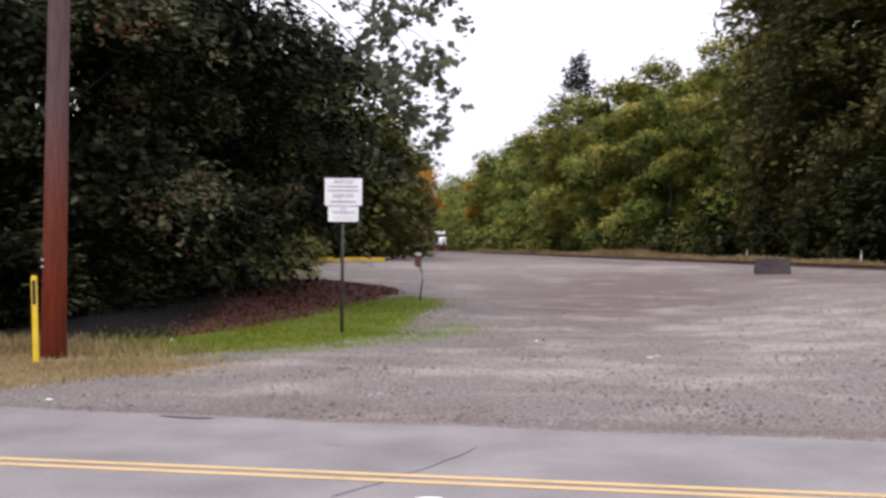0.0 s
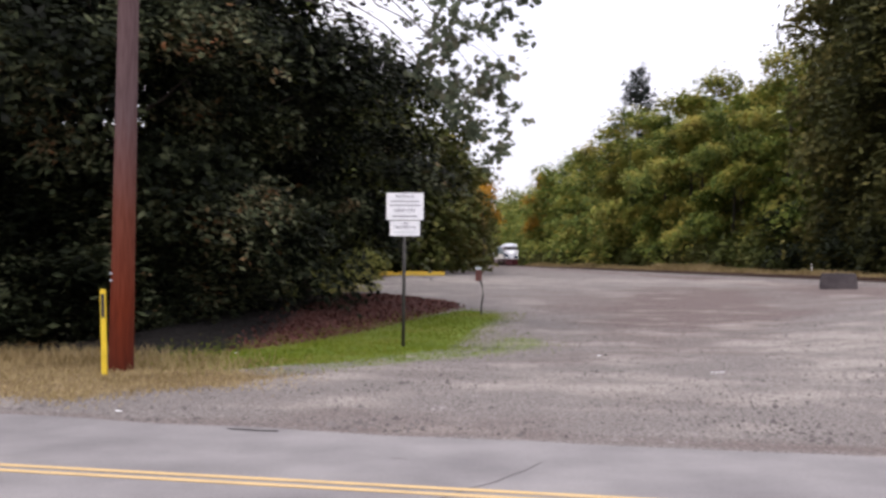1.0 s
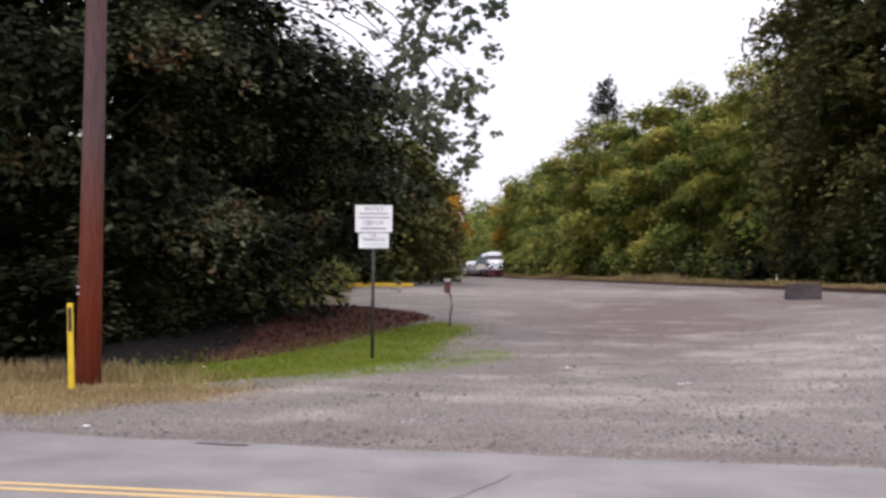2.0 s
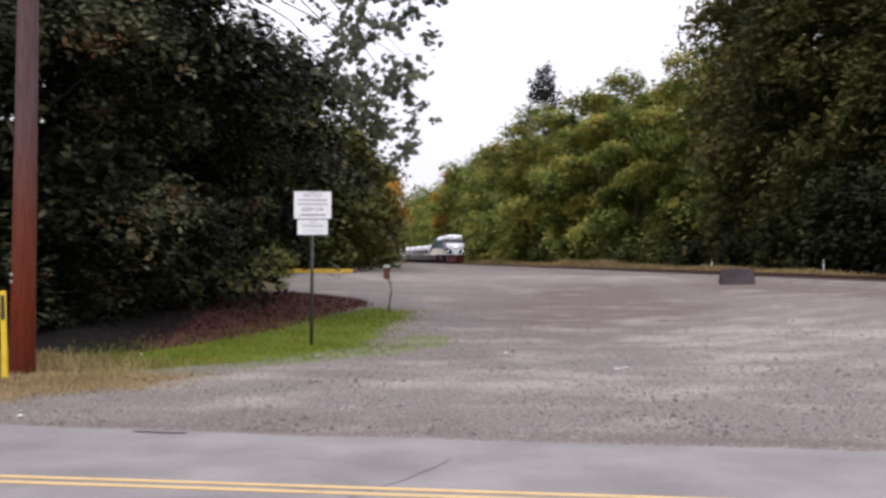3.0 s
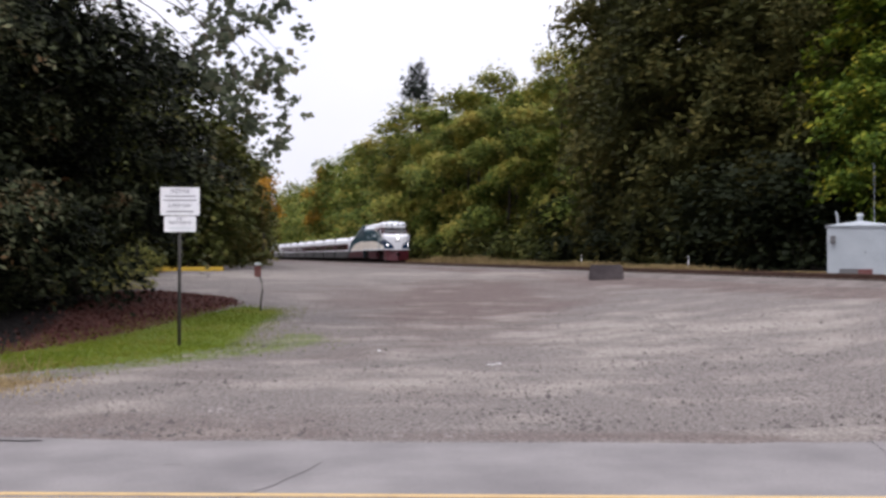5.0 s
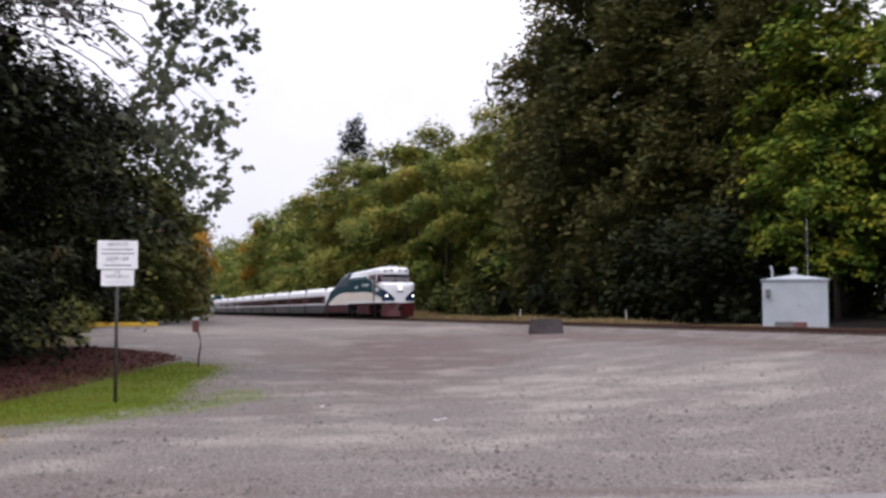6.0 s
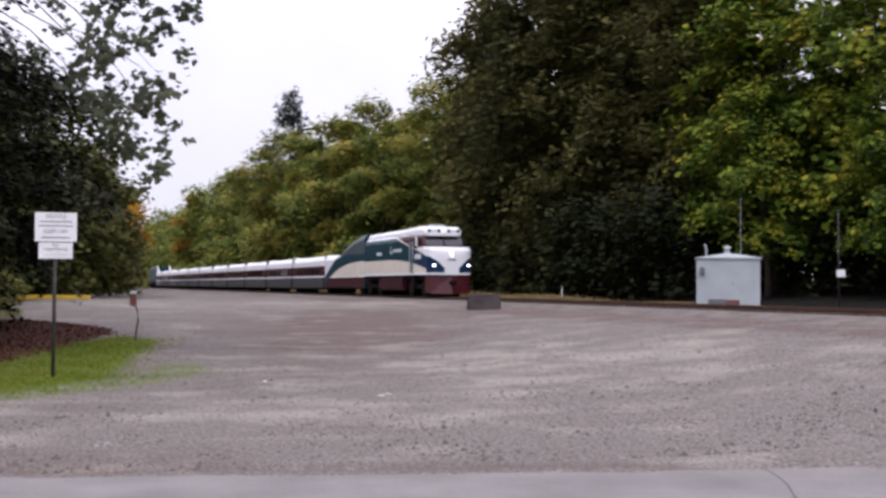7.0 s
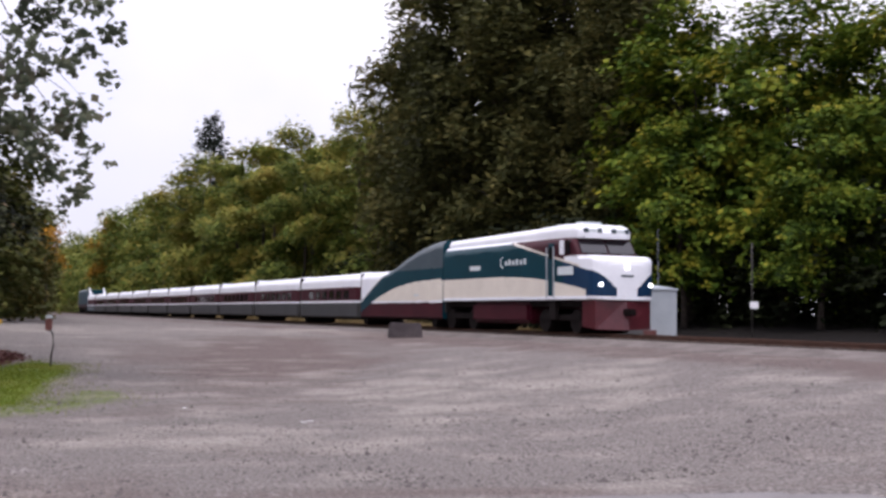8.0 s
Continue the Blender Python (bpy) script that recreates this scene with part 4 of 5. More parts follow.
# ---- roadside things ----
def bar_text(parent, x, y, z, w, h, mat, name="text_bar"):
    """One line of unreadable writing, as a bar."""
    part(name, from_bm(name, box(w, 0.003, h, 0, (x, y, z - h / 2)), mat), parent)


def lettering(words, size, mat, parent, x, y, z):
    cu = bpy.data.curves.new("lettering", "FONT")
    cu.body, cu.size, cu.align_x, cu.align_y, cu.extrude = words, size, "CENTER", "CENTER", 0.0015
    cu.materials.append(mat)
    ob = new("lettering", cu)
    ob.parent = parent
    ob.matrix_basis = pose(x, y, z, 90, 0, 0)
    return ob


def add_utility_pole():
    t = thing("utility_pole", at_ground(-6.76, 19.55, 0, 1), "tall brown wooden utility pole with reddish foot", "utility pole")
    lean = lambda z: (0.012 * z, 0.0, z)
    part("shaft", from_bm("shaft", rod([lean(z) for z in (-0.3, 0, 0.1, 1.0, 2, 4, 7, 11.5)], [0.235, 0.23, 0.222, 0.212, 0.202, 0.192, 0.178, 0.155], 24), M["pole_stain"], True), t)
    for z in (1.62, 1.74):
        part("tag", from_bm("tag", box(0.05, 0.012, 0.035, 0.004, (-0.14, -0.155, z)), M["bungalow"]), t, "small metal tag")


def add_marker_post():
    t = thing("marker_post", at_ground(-6.77, 18.76, 0, 1) @ pose(0, 0, 0, 0, -1.6, 0), "yellow plastic utility marker post with a dark label", "marker post")
    part("post", from_bm("post", box(0.1, 0.045, 1.5, 0.012), M["yellow"]), t)
    part("label_plate", from_bm("label_plate", box(0.06, 0.004, 0.4, 0, (0, -0.0245, 1.02)), M["black"]), t, "dark label")


def add_notice_sign():
    y0 = 25.6
    t = thing("notice_sign", Matrix.Translation((-2.3, y0, float(ground_z(-2.3, y0)) + 0.07)), "white notice board and smaller sign on a dark post", "sign")
    part("post", from_bm("post", rod([(0, 0, -0.25), (0.01, 0, 1.2), (0.02, 0, 3.38)], [0.042, 0.04, 0.04], 10), M["steel_dark"], True), t, "dark steel post")
    big = part("notice_board", from_bm("notice_board", box(0.85, 0.012, 0.62, 0.005, (0.03, -0.05, 2.82)), M["sign_white"]), t)
    small = part("small_sign", from_bm("small_sign", box(0.69, 0.012, 0.345, 0.005, (0.03, -0.05, 2.455)), M["sign_white"]), t)
    f = -0.059
    lettering("NOTICE", 0.115, M["ink"], big, 0.03, f, 3.355)
    bar_text(big, 0.03, f, 3.245, 0.66, 0.02, M["ink"])
    bar_text(big, 0.03, f, 3.155, 0.70, 0.02, M["ink"])
    lettering("KEEP OFF", 0.115, M["ink"], big, 0.03, f, 3.03)
    bar_text(big, 0.03, f, 2.905, 0.56, 0.025, M["ink"])
    lettering("NO", 0.085, M["ink"], small, 0.03, f, 2.745)
    lettering("TRESPASSING", 0.085, M["ink"], small, 0.03, f, 2.655)
    bar_text(small, 0.03, f, 2.54, 0.5, 0.02, M["mark"])


def add_bent_marker():
    y0 = 35.2
    t = thing("bent_marker", Matrix.Translation((-0.72, y0, float(ground_z(-0.7, y0)) - 0.02)), "thin bent dark post with a faded red head", "marker post")
    part("post", from_bm("post", rod([(0.02, 0, -0.1), (0.03, 0, 0.35), (0.09, 0, 0.65), (0.06, 0, 0.95), (-0.04, 0, 1.2)], [0.028, 0.028, 0.026, 0.026, 0.024], 8), M["steel_dark"], True), t)
    bm = box(0.2, 0.07, 0.36, 0.03, (-0.06, 0, 1.08))
    part("head", from_bm("head", bm, M["red_paint"]), t, "faded red head")
    part("cap", from_bm("cap", box(0.2, 0.075, 0.09, 0.02, (-0.06, 0, 1.44)), M["mark"]), t, "pale cap")


def add_concrete_block():
    m = Matrix.Translation((14.98, 51.2, float(ground_z(14.98, 51.2)) - 0.03)) @ pose(0, 0, 0, 0, 0, -12)
    t = thing("concrete_block", m, "weathered dark grey concrete barrier block on gravel", "concrete block")
    bm = box(1.6, 0.8, 0.72, 0.05)
    for v in bm.verts:
        if v.co.z > 0.4:
            v.co.x, v.co.y = v.co.x * 0.92, v.co.y * 0.85
    bmesh.ops.subdivide_edges(bm, edges=bm.edges[:], cuts=2, use_grid_fill=True)
    for v in bm.verts:
        v.co += Vector((noise.noise(v.co * 3), noise.noise(v.co * 3 + Vector((5, 0, 0))), noise.noise(v.co * 3 + Vector((0, 7, 0))))) * 0.025
    part("block_body", from_bm("block_body", bm, M["concrete"]), t)
    part("lifting_loop", from_bm("lifting_loop", rod([(-0.12, 0, 0.68), (-0.1, 0, 0.79), (0.1, 0, 0.79), (0.12, 0, 0.68)], [0.012] * 4, 6), M["steel_dark"]), t, "rusty lifting loop")


def add_yellow_barrier():
    for x, w in ((-7.95, 1.45), (-5.6, 3.1)):
        t = thing("barrier_beam", Matrix.Translation((x, 79.0, float(ground_z(x, 79.0)))), "yellow painted concrete barrier beam on the gravel", "barrier", "yellow barrier beams")
        part("beam", from_bm("beam", box(w, 0.35, 0.3, 0.04), M["yellow_barrier"]), t)
        for sx in (-0.35, 0.35):
            part("anchor_pin", from_bm("anchor_pin", rod([(sx * w, 0, 0.2), (sx * w, 0, 0.34)], [0.02, 0.02], 8), M["steel_dark"]), t)


def add_bungalow():
    """Signal hut behind the track."""
    x0, x1, y0 = 23.35, 26.6, 46.2
    z0 = float(ground_z(25, 46.2)) - 0.3
    h = 3.17 - z0
    t = thing("signal_hut", pose((x0 + x1) / 2 + 0.55, y0 + 1.0, z0, 0, 0, -27), "pale grey metal railway signal hut with shallow roof", "signal hut")
    w, d = 2.8, 2.0
    part("hut_body", from_bm("hut_body", box(w, d, h, 0.02), M["bungalow"]), t)
    bm = bmesh.new()
    v = [bm.verts.new(c) for c in ((-w / 2 - 0.05, -d / 2 - 0.05, h), (w / 2 + 0.08, -d / 2 - 0.08, h), (w / 2 + 0.08, d / 2 + 0.08, h), (-w / 2 - 0.08, d / 2 + 0.08, h),
                                   (-w / 2 - 0.08, -d / 2 - 0.08, h + 0.06), (w / 2 + 0.08, -d / 2 - 0.08, h + 0.06), (w / 2 + 0.08, d / 2 + 0.08, h + 0.06), (-w / 2 - 0.08, d / 2 + 0.08, h + 0.06), (0, -0.15, h + 0.3), (0, 0.15, h + 0.3))]
    for f in ((0, 3, 2, 1), (0, 1, 5, 4), (1, 2, 6, 5), (2, 3, 7, 6), (3, 0, 4, 7), (4, 5, 8), (5, 6, 9, 8), (6, 7, 9), (7, 4, 8, 9)):
        bm.faces.new([v[k] for k in f])
    part("roof", from_bm("roof", bm, M["bungalow"]), t)
    part("vent", from_bm("vent", rod([(0, 0, h + 0.2), (0, 0, h + 0.5), (0, 0, h + 0.52), (0, 0, h + 0.62)], [0.12, 0.12, 0.19, 0.1], 12), M["bungalow"]), t)
    part("antenna", from_bm("antenna", rod([(0.6, 0, h + 0.05), (0.6, 0, h + 2.9)], [0.013, 0.008], 6), M["bungalow"]), t, "thin pale antenna mast")
    part("stack_pipe", from_bm("stack_pipe", rod([(-0.95, -0.6, h), (-0.95, -0.6, h + 0.45), (-1.02, -0.6, h + 0.7)], [0.05, 0.05, 0.05], 8), M["bungalow"]), t)
    part("meter_box", from_bm("meter_box", box(0.22, 0.14, 0.34, 0.02, (-1.15, -d / 2 - 0.07, h - 0.72)), M["grey_panel"]), t, "dark grey meter box")
    door = part("door", from_bm("door", box(0.95, 0.03, h - 0.5, 0.008, (0.55, -d / 2 - 0.012, 0.35)), M["bungalow"]), t)
    part("door_handle", from_bm("door_handle", box(0.03, 0.05, 0.14, 0.008, (0.2, -d / 2 - 0.04, h * 0.55)), M["grey_panel"]), door)
    part("panel", from_bm("panel", box(0.78, 0.04, 0.42, 0.01, (-0.5, -d / 2 - 0.02, 0.38)), M["grey_panel"]), t, "dark grey lower panel")
    part("panel", from_bm("panel", box(0.6, 0.05, 0.4, 0.01, (0.19, -d / 2 - 0.04, 0.38)), M["bungalow_red"]), t, "dull red lower panel")


def add_equipment_post():
    x, y = 30.1, 45.3
    t = thing("equipment_post", at_ground(x, y), "small white equipment box on a dark post", "equipment post")
    part("post", from_bm("post", rod([(0, 0, -0.1), (0, 0, 4.6)], [0.035, 0.03], 8), M["steel_dark"], True), t)
    z = 2.6 - float(ground_z(x, y))
    part("cabinet", from_bm("cabinet", box(0.36, 0.22, 0.34, 0.03, (0.02, -0.14, z - 0.2)), M["sign_white"]), t, "white box")


def add_white_stakes():
    for s, off in ((68, 6.2), (87, 6.2)):
        p = track_point(s, off)
        t = thing("white_stake", at_ground(p.x, p.y), "thin white marker stake beside the railway", "stake", "white stakes")
        part("stake", from_bm("stake", box(0.07, 0.03, 1.05, 0.008), M["sign_white"]), t)
        part("band", from_bm("band", box(0.074, 0.034, 0.08, 0, (0, 0, 0.86)), M["black"]), t, "dark band")


def add_litter():
    for x, y, s in ((3.68, 20.05, 0.65), (3.86, 20.25, 0.55), (1.95, 23.4, 0.5), (-4.95, 14.2, 0.5), (-5.6, 23.2, 0.8)):
        bm = bmesh.new()
        bmesh.ops.create_grid(bm, x_segments=5, y_segments=4, size=0.5)
        for v in bm.verts:
            v.co = Vector((v.co.x * 0.17 * s, v.co.y * 0.12 * s, 0.02 + 0.035 * abs(noise.noise(v.co * 4 + Vector((x, y, 0))))))
        t = new("paper_scrap", from_bm("paper_scrap", bm, M["litter"]))
        t.matrix_basis = Matrix.Translation((x, y, float(ground_z(x, y)) - 0.01)) @ pose(0, 0, 0, 0, 0, x * 40)
        tagged(t, "crumpled white paper scrap lying on the ground", "litter", "paper scraps")


def blades(name, poly, count, height, mat, label, seed, wide=0.011, edge=0.0, lean=0.5):
    rng = np.random.default_rng(seed)
    xs, ys = [p[0] for p in poly], [p[1] for p in poly]
    x, y = rng.uniform(max(min(xs), -16) - 1, max(xs) + 1.2, count * 3), rng.uniform(min(ys) - 1, max(ys) + 1.2, count * 3)
    d = inside(x, y, poly) + edge + rng.normal(0, 0.5, len(x))
    keep = d > 0
    x, y = x[keep][:count], y[keep][:count]
    k = len(x)
    base = np.stack([x, y, ground_z(x, y) - 0.01], 1)
    a = rng.uniform(0, 2 * np.pi, k)
    u = np.stack([np.cos(a), np.sin(a), 0 * a], 1) * wide
    hh = height * rng.uniform(0.4, 1.3, (k, 1))
    top = base + np.concatenate([rng.normal(0, lean, (k, 2)), np.ones((k, 1))], 1) * hh
    ob = new(name, quads_mesh(name, np.stack([base - u, base + u, top + u * 0.25, top - u * 0.25], 1), mat))
    tagged(ob, label, "grass", kind="stuff")


def scatter_stones():
    rng = np.random.default_rng(31)
    k = 16000
    y = 12.3 + 26 * rng.uniform(0, 1, k) ** 1.5
    x = rng.uniform(-0.45, 0.75, k) * y
    ok = (inside(x, y, GRASS) < 0.2) & (inside(x, y, MULCH) < 0) & (inside(x, y, VERGE) < 0.3) & (x * RN.x + y * RN.y > 12.4)
    x, y = x[ok], y[ok]
    k = len(x)
    r = 0.014 + 0.05 * rng.uniform(0, 1, (k, 1, 1)) ** 3
    ang = rng.uniform(0, 6.28, (k, 1)) + np.array([[0, 2.1, 4.2]])
    c = np.stack([x, y, ground_z(x, y)], 1)[:, None]
    r = r * np.where(rng.uniform(0, 1, (k, 1, 1)) > 0.975, 2.1, 1.0)
    ring = np.stack([np.cos(ang), np.sin(ang), 0 * ang - 0.3], 2) * r * rng.uniform(0.7, 1.3, (k, 3, 1))
    verts = np.concatenate([c + ring, c + np.array([0, 0, 0.8]) * r + ring.mean(1, keepdims=True)], 1).reshape(-1, 3)
    i = 4 * np.arange(k)
    faces = np.concatenate([np.stack([i, i + 1, i + 3], 1), np.stack([i + 1, i + 2, i + 3], 1), np.stack([i + 2, i, i + 3], 1)])
    tagged(new("loose_gravel", mesh_of("loose_gravel", verts.tolist(), faces.tolist(), M["stone"])), "loose grey gravel stones scattered over the lot", "gravel", kind="stuff")


def scatter_chips():
    rng = np.random.default_rng(33)
    k = 16000
    x, y = rng.uniform(-11, -1, k), rng.uniform(22, 44, k)
    ok = (inside(x, y, MULCH) + rng.normal(0, 0.15, k) > 0) & (x + rng.normal(0, 0.35, k) > -5.9)
    x, y = x[ok], y[ok]
    c = np.stack([x, y, ground_z(x, y) + 0.03], 1)
    n_ = np.array([0, 0, 1.0]) + rng.normal(0, 0.8, (len(x), 3))
    tagged(new("bark_chips", quads_mesh("bark_chips", leaf_quads(rng, c, n_, 0.075), M["chip"])), "dark red-brown bark mulch chips in a bed", "mulch", kind="stuff")


def track_grass():
    """Dry grass beyond the rails."""
    rng = np.random.default_rng(35)
    k = 34000
    s = 52 + 200 * rng.uniform(0, 1, k) ** 1.4
    o = 3.5 + np.abs(rng.normal(0, 1.7, k))
    c_, k_ = math.cos(TRACK_TURN), math.sin(TRACK_TURN)
    x, y = TRACK_X - k_ * s + c_ * o, c_ * s + k_ * o
    base = np.stack([x, y, ground_z(x, y)], 1)
    a = rng.uniform(0, 6.28, k)
    u = np.stack([np.cos(a), np.sin(a), 0 * a], 1) * 0.035
    clump = 0.5 + 0.9 * np.abs(np.sin(s * 0.21) * np.sin(s * 0.057 + 1))
    top = base + np.concatenate([rng.normal(0, 0.4, (k, 2)), np.ones((k, 1))], 1) * (0.58 * np.clip((s - 44) / 50, 0.25, 1) * clump * rng.uniform(0.4, 1.4, k))[:, None]
    tagged(new("dry_grass", quads_mesh("dry_grass", np.stack([base - u, base + u, top + u * 0.3, top - u * 0.3], 1), M["straw"])), "tall straw-coloured dry grass along the railway", "grass", kind="stuff")


add_utility_pole()
add_marker_post()
add_notice_sign()
add_bent_marker()
add_concrete_block()
add_yellow_barrier()
add_bungalow()
add_equipment_post()
add_white_stakes()
add_litter()
blades("lawn_grass", GRASS, 26000, 0.055, M["blade"], "short green lawn grass beside the gravel lot", 41)
blades("thin_grass", THIN, 3200, 0.035, M["blade"], "thin worn grass at the edge of the lot", 43)
blades("verge_grass", VERGE, 34000, 0.06, M["straw"], "short dry straw-coloured grass on the roadside verge", 42)
blades("weed_tufts", [(-10.5, 20.6), (-5.0, 19.6), (-4.6, 20.4), (-7.0, 22.4), (-11.0, 23.0)], 2600, 0.22, M["straw"], "dry weed tufts along the edge of the trees", 44)
scatter_stones()
scatter_chips()
track_grass()


# ---- the train ----
def loft(sections, ring, paint, mats, name):
    """A closed hull through stations (x, half width, bottom, top, shoulder radius); paint picks each face's material."""
    verts, faces, which = [], [], []
    for x, w, b, t, r in sections:
        r = min(r, w * 0.98, (t - b) * 0.49)
        pts = [(-w * 0.96, b), (-w, b + 0.06)]
        zs = np.linspace(b + 0.06, t - r, ring)[1:]
        pts += [(-w, z) for z in zs]
        pts += [(-w + r - r * math.cos(a), t - r + r * 0.98 * math.sin(a)) for a in np.linspace(0, math.pi / 2, 13)[1:]]
        pts += [(-y, z) for y, z in reversed(pts)]
        verts += [(x, y, z) for y, z in pts]
    k = len(pts)
    for i in range(len(sections) - 1):
        for j in range(k):
            a = (i * k + j, i * k + (j + 1) % k, (i + 1) * k + (j + 1) % k, (i + 1) * k + j)
            faces.append(a)
            which.append(paint(*np.mean([verts[q] for q in a], axis=0)))
    for end in (0, len(sections) - 1):
        f = [end * k + j for j in range(k)]
        faces.append(f if end else f[::-1])
        which.append(paint(*np.mean([verts[q] for q in f], axis=0)))
    return mesh_of(name, verts, faces, mats, which)


def stations(keys, step):
    """Stations between keys (x, w, b, t, r), evenly filled."""
    xs = np.array([k[0] for k in keys])[::-1]
    n_ = int((xs[-1] - xs[0]) / step)
    at = np.linspace(xs[0], xs[-1], n_ + 1)
    cols = [np.interp(at, xs, np.array([k[c] for k in keys])[::-1]) for c in range(1, 5)]
    return [tuple(float(v) for v in row) for row in np.stack([at, *cols], 1)][::-1]


def bogie(parent, x, wheels, base, r):
    b = part("bogie", from_bm("bogie", box(base + 1.3, 2.3, 0.32, 0.06, (x, 0, 0.5)), M["t_under"]), parent)
    wheel = from_bm("wheel", disc(r, 2.45), M["t_under"])
    for k in range(wheels):
        part("wheel", wheel, b, "", Matrix.Translation((x - base / 2 + base * k / max(1, wheels - 1), 0, r)))
    for side in (-1.22, 1.22):
        part("side_frame", from_bm("side_frame", box(base + 0.9, 0.12, 0.26, 0.04, (x, side, 0.52)), M["t_under"]), b)
    return b


def loco_paint(x, y, z):
    """0 white, 1 teal, 2 cream, 3 russet, 4 blue, 5 underframe."""
    upper = 4.12 if x < -7.2 else 4.12 - (x + 7.2) * 0.205
    lower = 2.52 - 0.65 * max(0.0, (x + 8.2) / 7.6) ** 2
    if z < 1.42:
        return 5
    if z < 1.56:
        return 0
    if x > -0.35 and z < 3.27:
        return 4 if abs(y) > 0.42 and z < 1.6 + 1.05 * ((abs(y) - 0.42) / 1.08) ** 0.62 else 0
    if z < lower:
        return 2
    if z < upper - 0.04:
        return 1 if x < -2.2 else 4
    if z < upper + 0.06 and -7.0 < x < -0.9:
        return 2
    if z > 4.12 or x < -7.2:
        return 0
    if x > -0.75:
        return 3 if z > 3.26 else 0
    return 0 if z < 3.28 and x > -2.1 else 3


def add_locomotive():
    t = thing("locomotive", Matrix.Identity(4), "streamlined diesel locomotive in teal, cream, white and russet", "locomotive")
    front = [(0.45, 0.5, 1.42, 2.5, 0.25), (0.43, 0.85, 1.42, 2.85, 0.28), (0.37, 1.1, 1.42, 3.05, 0.28), (0.27, 1.3, 1.42, 3.15, 0.26), (0.1, 1.45, 1.42, 3.22, 0.22)]
    keys = [(0.1, 1.45, 1.42, 3.22, 0.22), (-0.15, 1.5, 1.42, 3.27, 0.2), (-0.95, 1.5, 1.42, 3.3, 0.22), (-1.42, 1.5, 1.42, 4.0, 0.3), (-1.5, 1.5, 1.42, 4.1, 0.35), (-2.3, 1.52, 1.42, 4.3, 0.6), (-14.7, 1.52, 1.42, 4.36, 0.7)]
    body = part("body", loft(stations(front, 0.012) + stations(keys, 0.045)[1:], 70, loco_paint, [M["t_white"], M["t_teal"], M["t_cream"], M["t_brown"], M["t_blue"], M["t_under"]], "body"), t)
    # raised roof fairing with lamps
    fair = [(-1.1, 1.1, 4.04, 4.28, 0.1), (-1.25, 1.3, 4.02, 4.52, 0.2), (-1.65, 1.36, 4.02, 4.68, 0.3), (-2.9, 1.36, 4.02, 4.74, 0.4), (-5.2, 1.3, 4.02, 4.68, 0.4), (-14.5, 1.25, 4.02, 4.6, 0.45)]
    roof = part("roof_fairing", loft(stations(fair, 0.2), 6, lambda x, y, z: 0, [M["t_white"]], "roof_fairing"), t, "white roof fairing")
    for x, w in ((-5.2, 1.2), (-8.0, 1.5), (-10.6, 1.5), (-13.0, 1.4)):
        part("roof_fan", from_bm("roof_fan", rod([(x, 0, 4.5), (x, 0, 4.68)], [w / 2, w / 2], 18), M["t_slate"]), roof)
    for y in (-1.02, -0.35, 0.35, 1.02):
        part("roof_lamp", from_bm("roof_lamp", rod([(-1.35, y, 4.36), (-1.1, y, 4.36)], [0.11, 0.12], 12), M["t_slate"]), roof)
    part("number_board", from_bm("number_board", box(0.1, 0.5, 0.17, 0.01, (-1.16, -0.68, 4.27)), M["mark"]), roof)
    part("number_board", from_bm("number_board", box(0.1, 0.5, 0.17, 0.01, (-1.16, 0.68, 4.27)), M["mark"]), roof)
    part("horn", from_bm("horn", box(0.5, 1.1, 0.14, 0.03, (-2.6, 0, 4.7)), M["mark"]), roof)
    # windscreen: two raked panes with a pillar
    for y0, y1 in ((-1.32, -0.05), (0.05, 1.32)):
        bm = bmesh.new()
        c = [(-0.99, y0, 3.37), (-0.99, y1, 3.37), (-1.36, y1 * 0.98, 3.92), (-1.36, y0 * 0.98, 3.92)]
        f = [bm.verts.new(Vector(p) + Vector((0.05, 0, 0.03))) for p in c]
        g = [bm.verts.new(Vector(p) + Vector((-0.05, 0, -0.03))) for p in c]
        bm.faces.new(f)
        bm.faces.new(g[::-1])
        for k in range(4):
            bm.faces.new((f[k], g[k], g[(k + 1) % 4], f[(k + 1) % 4]))
        bmesh.ops.recalc_face_normals(bm, faces=bm.faces[:])
        part("windscreen_pane", from_bm("windscreen_pane", bm, M["t_glass"]), body, "dark raked windscreen")
    for side in (-1, 1):
        # The rear side window is a plain white panel.
        part("cab_window", from_bm("cab_window", box(0.36, 0.03, 0.62, 0.01, (-2.3, side * 1.525, 3.36)), M["t_white"]), body, "white side window")
        part("cab_window", from_bm("cab_window", box(0.4, 0.03, 0.6, 0.01, (-1.8, side * 1.52, 3.36)), M["t_glass"]), body)
        door = part("cab_door", from_bm("cab_door", box(0.5, 0.03, 2.3, 0.01, (-3.2, side * 1.525, 1.6)), M["t_teal"]), body)
        part("door_window", from_bm("door_window", box(0.3, 0.03, 0.5, 0.01, (-3.2, side * 1.535, 3.2)), M["t_glass"]), door)
        for x in (-2.9, -3.5):
            part("handrail", from_bm("handrail", rod([(x, side * 1.58, 1.5), (x, side * 1.6, 3.72)], [0.03, 0.03], 6), M["bungalow"]), door)
        part("livery_mark", from_bm("livery_mark", box(1.2, 0.012, 0.22, 0, (-10.85, side * 1.523, 2.92)), M["mark"]), body)
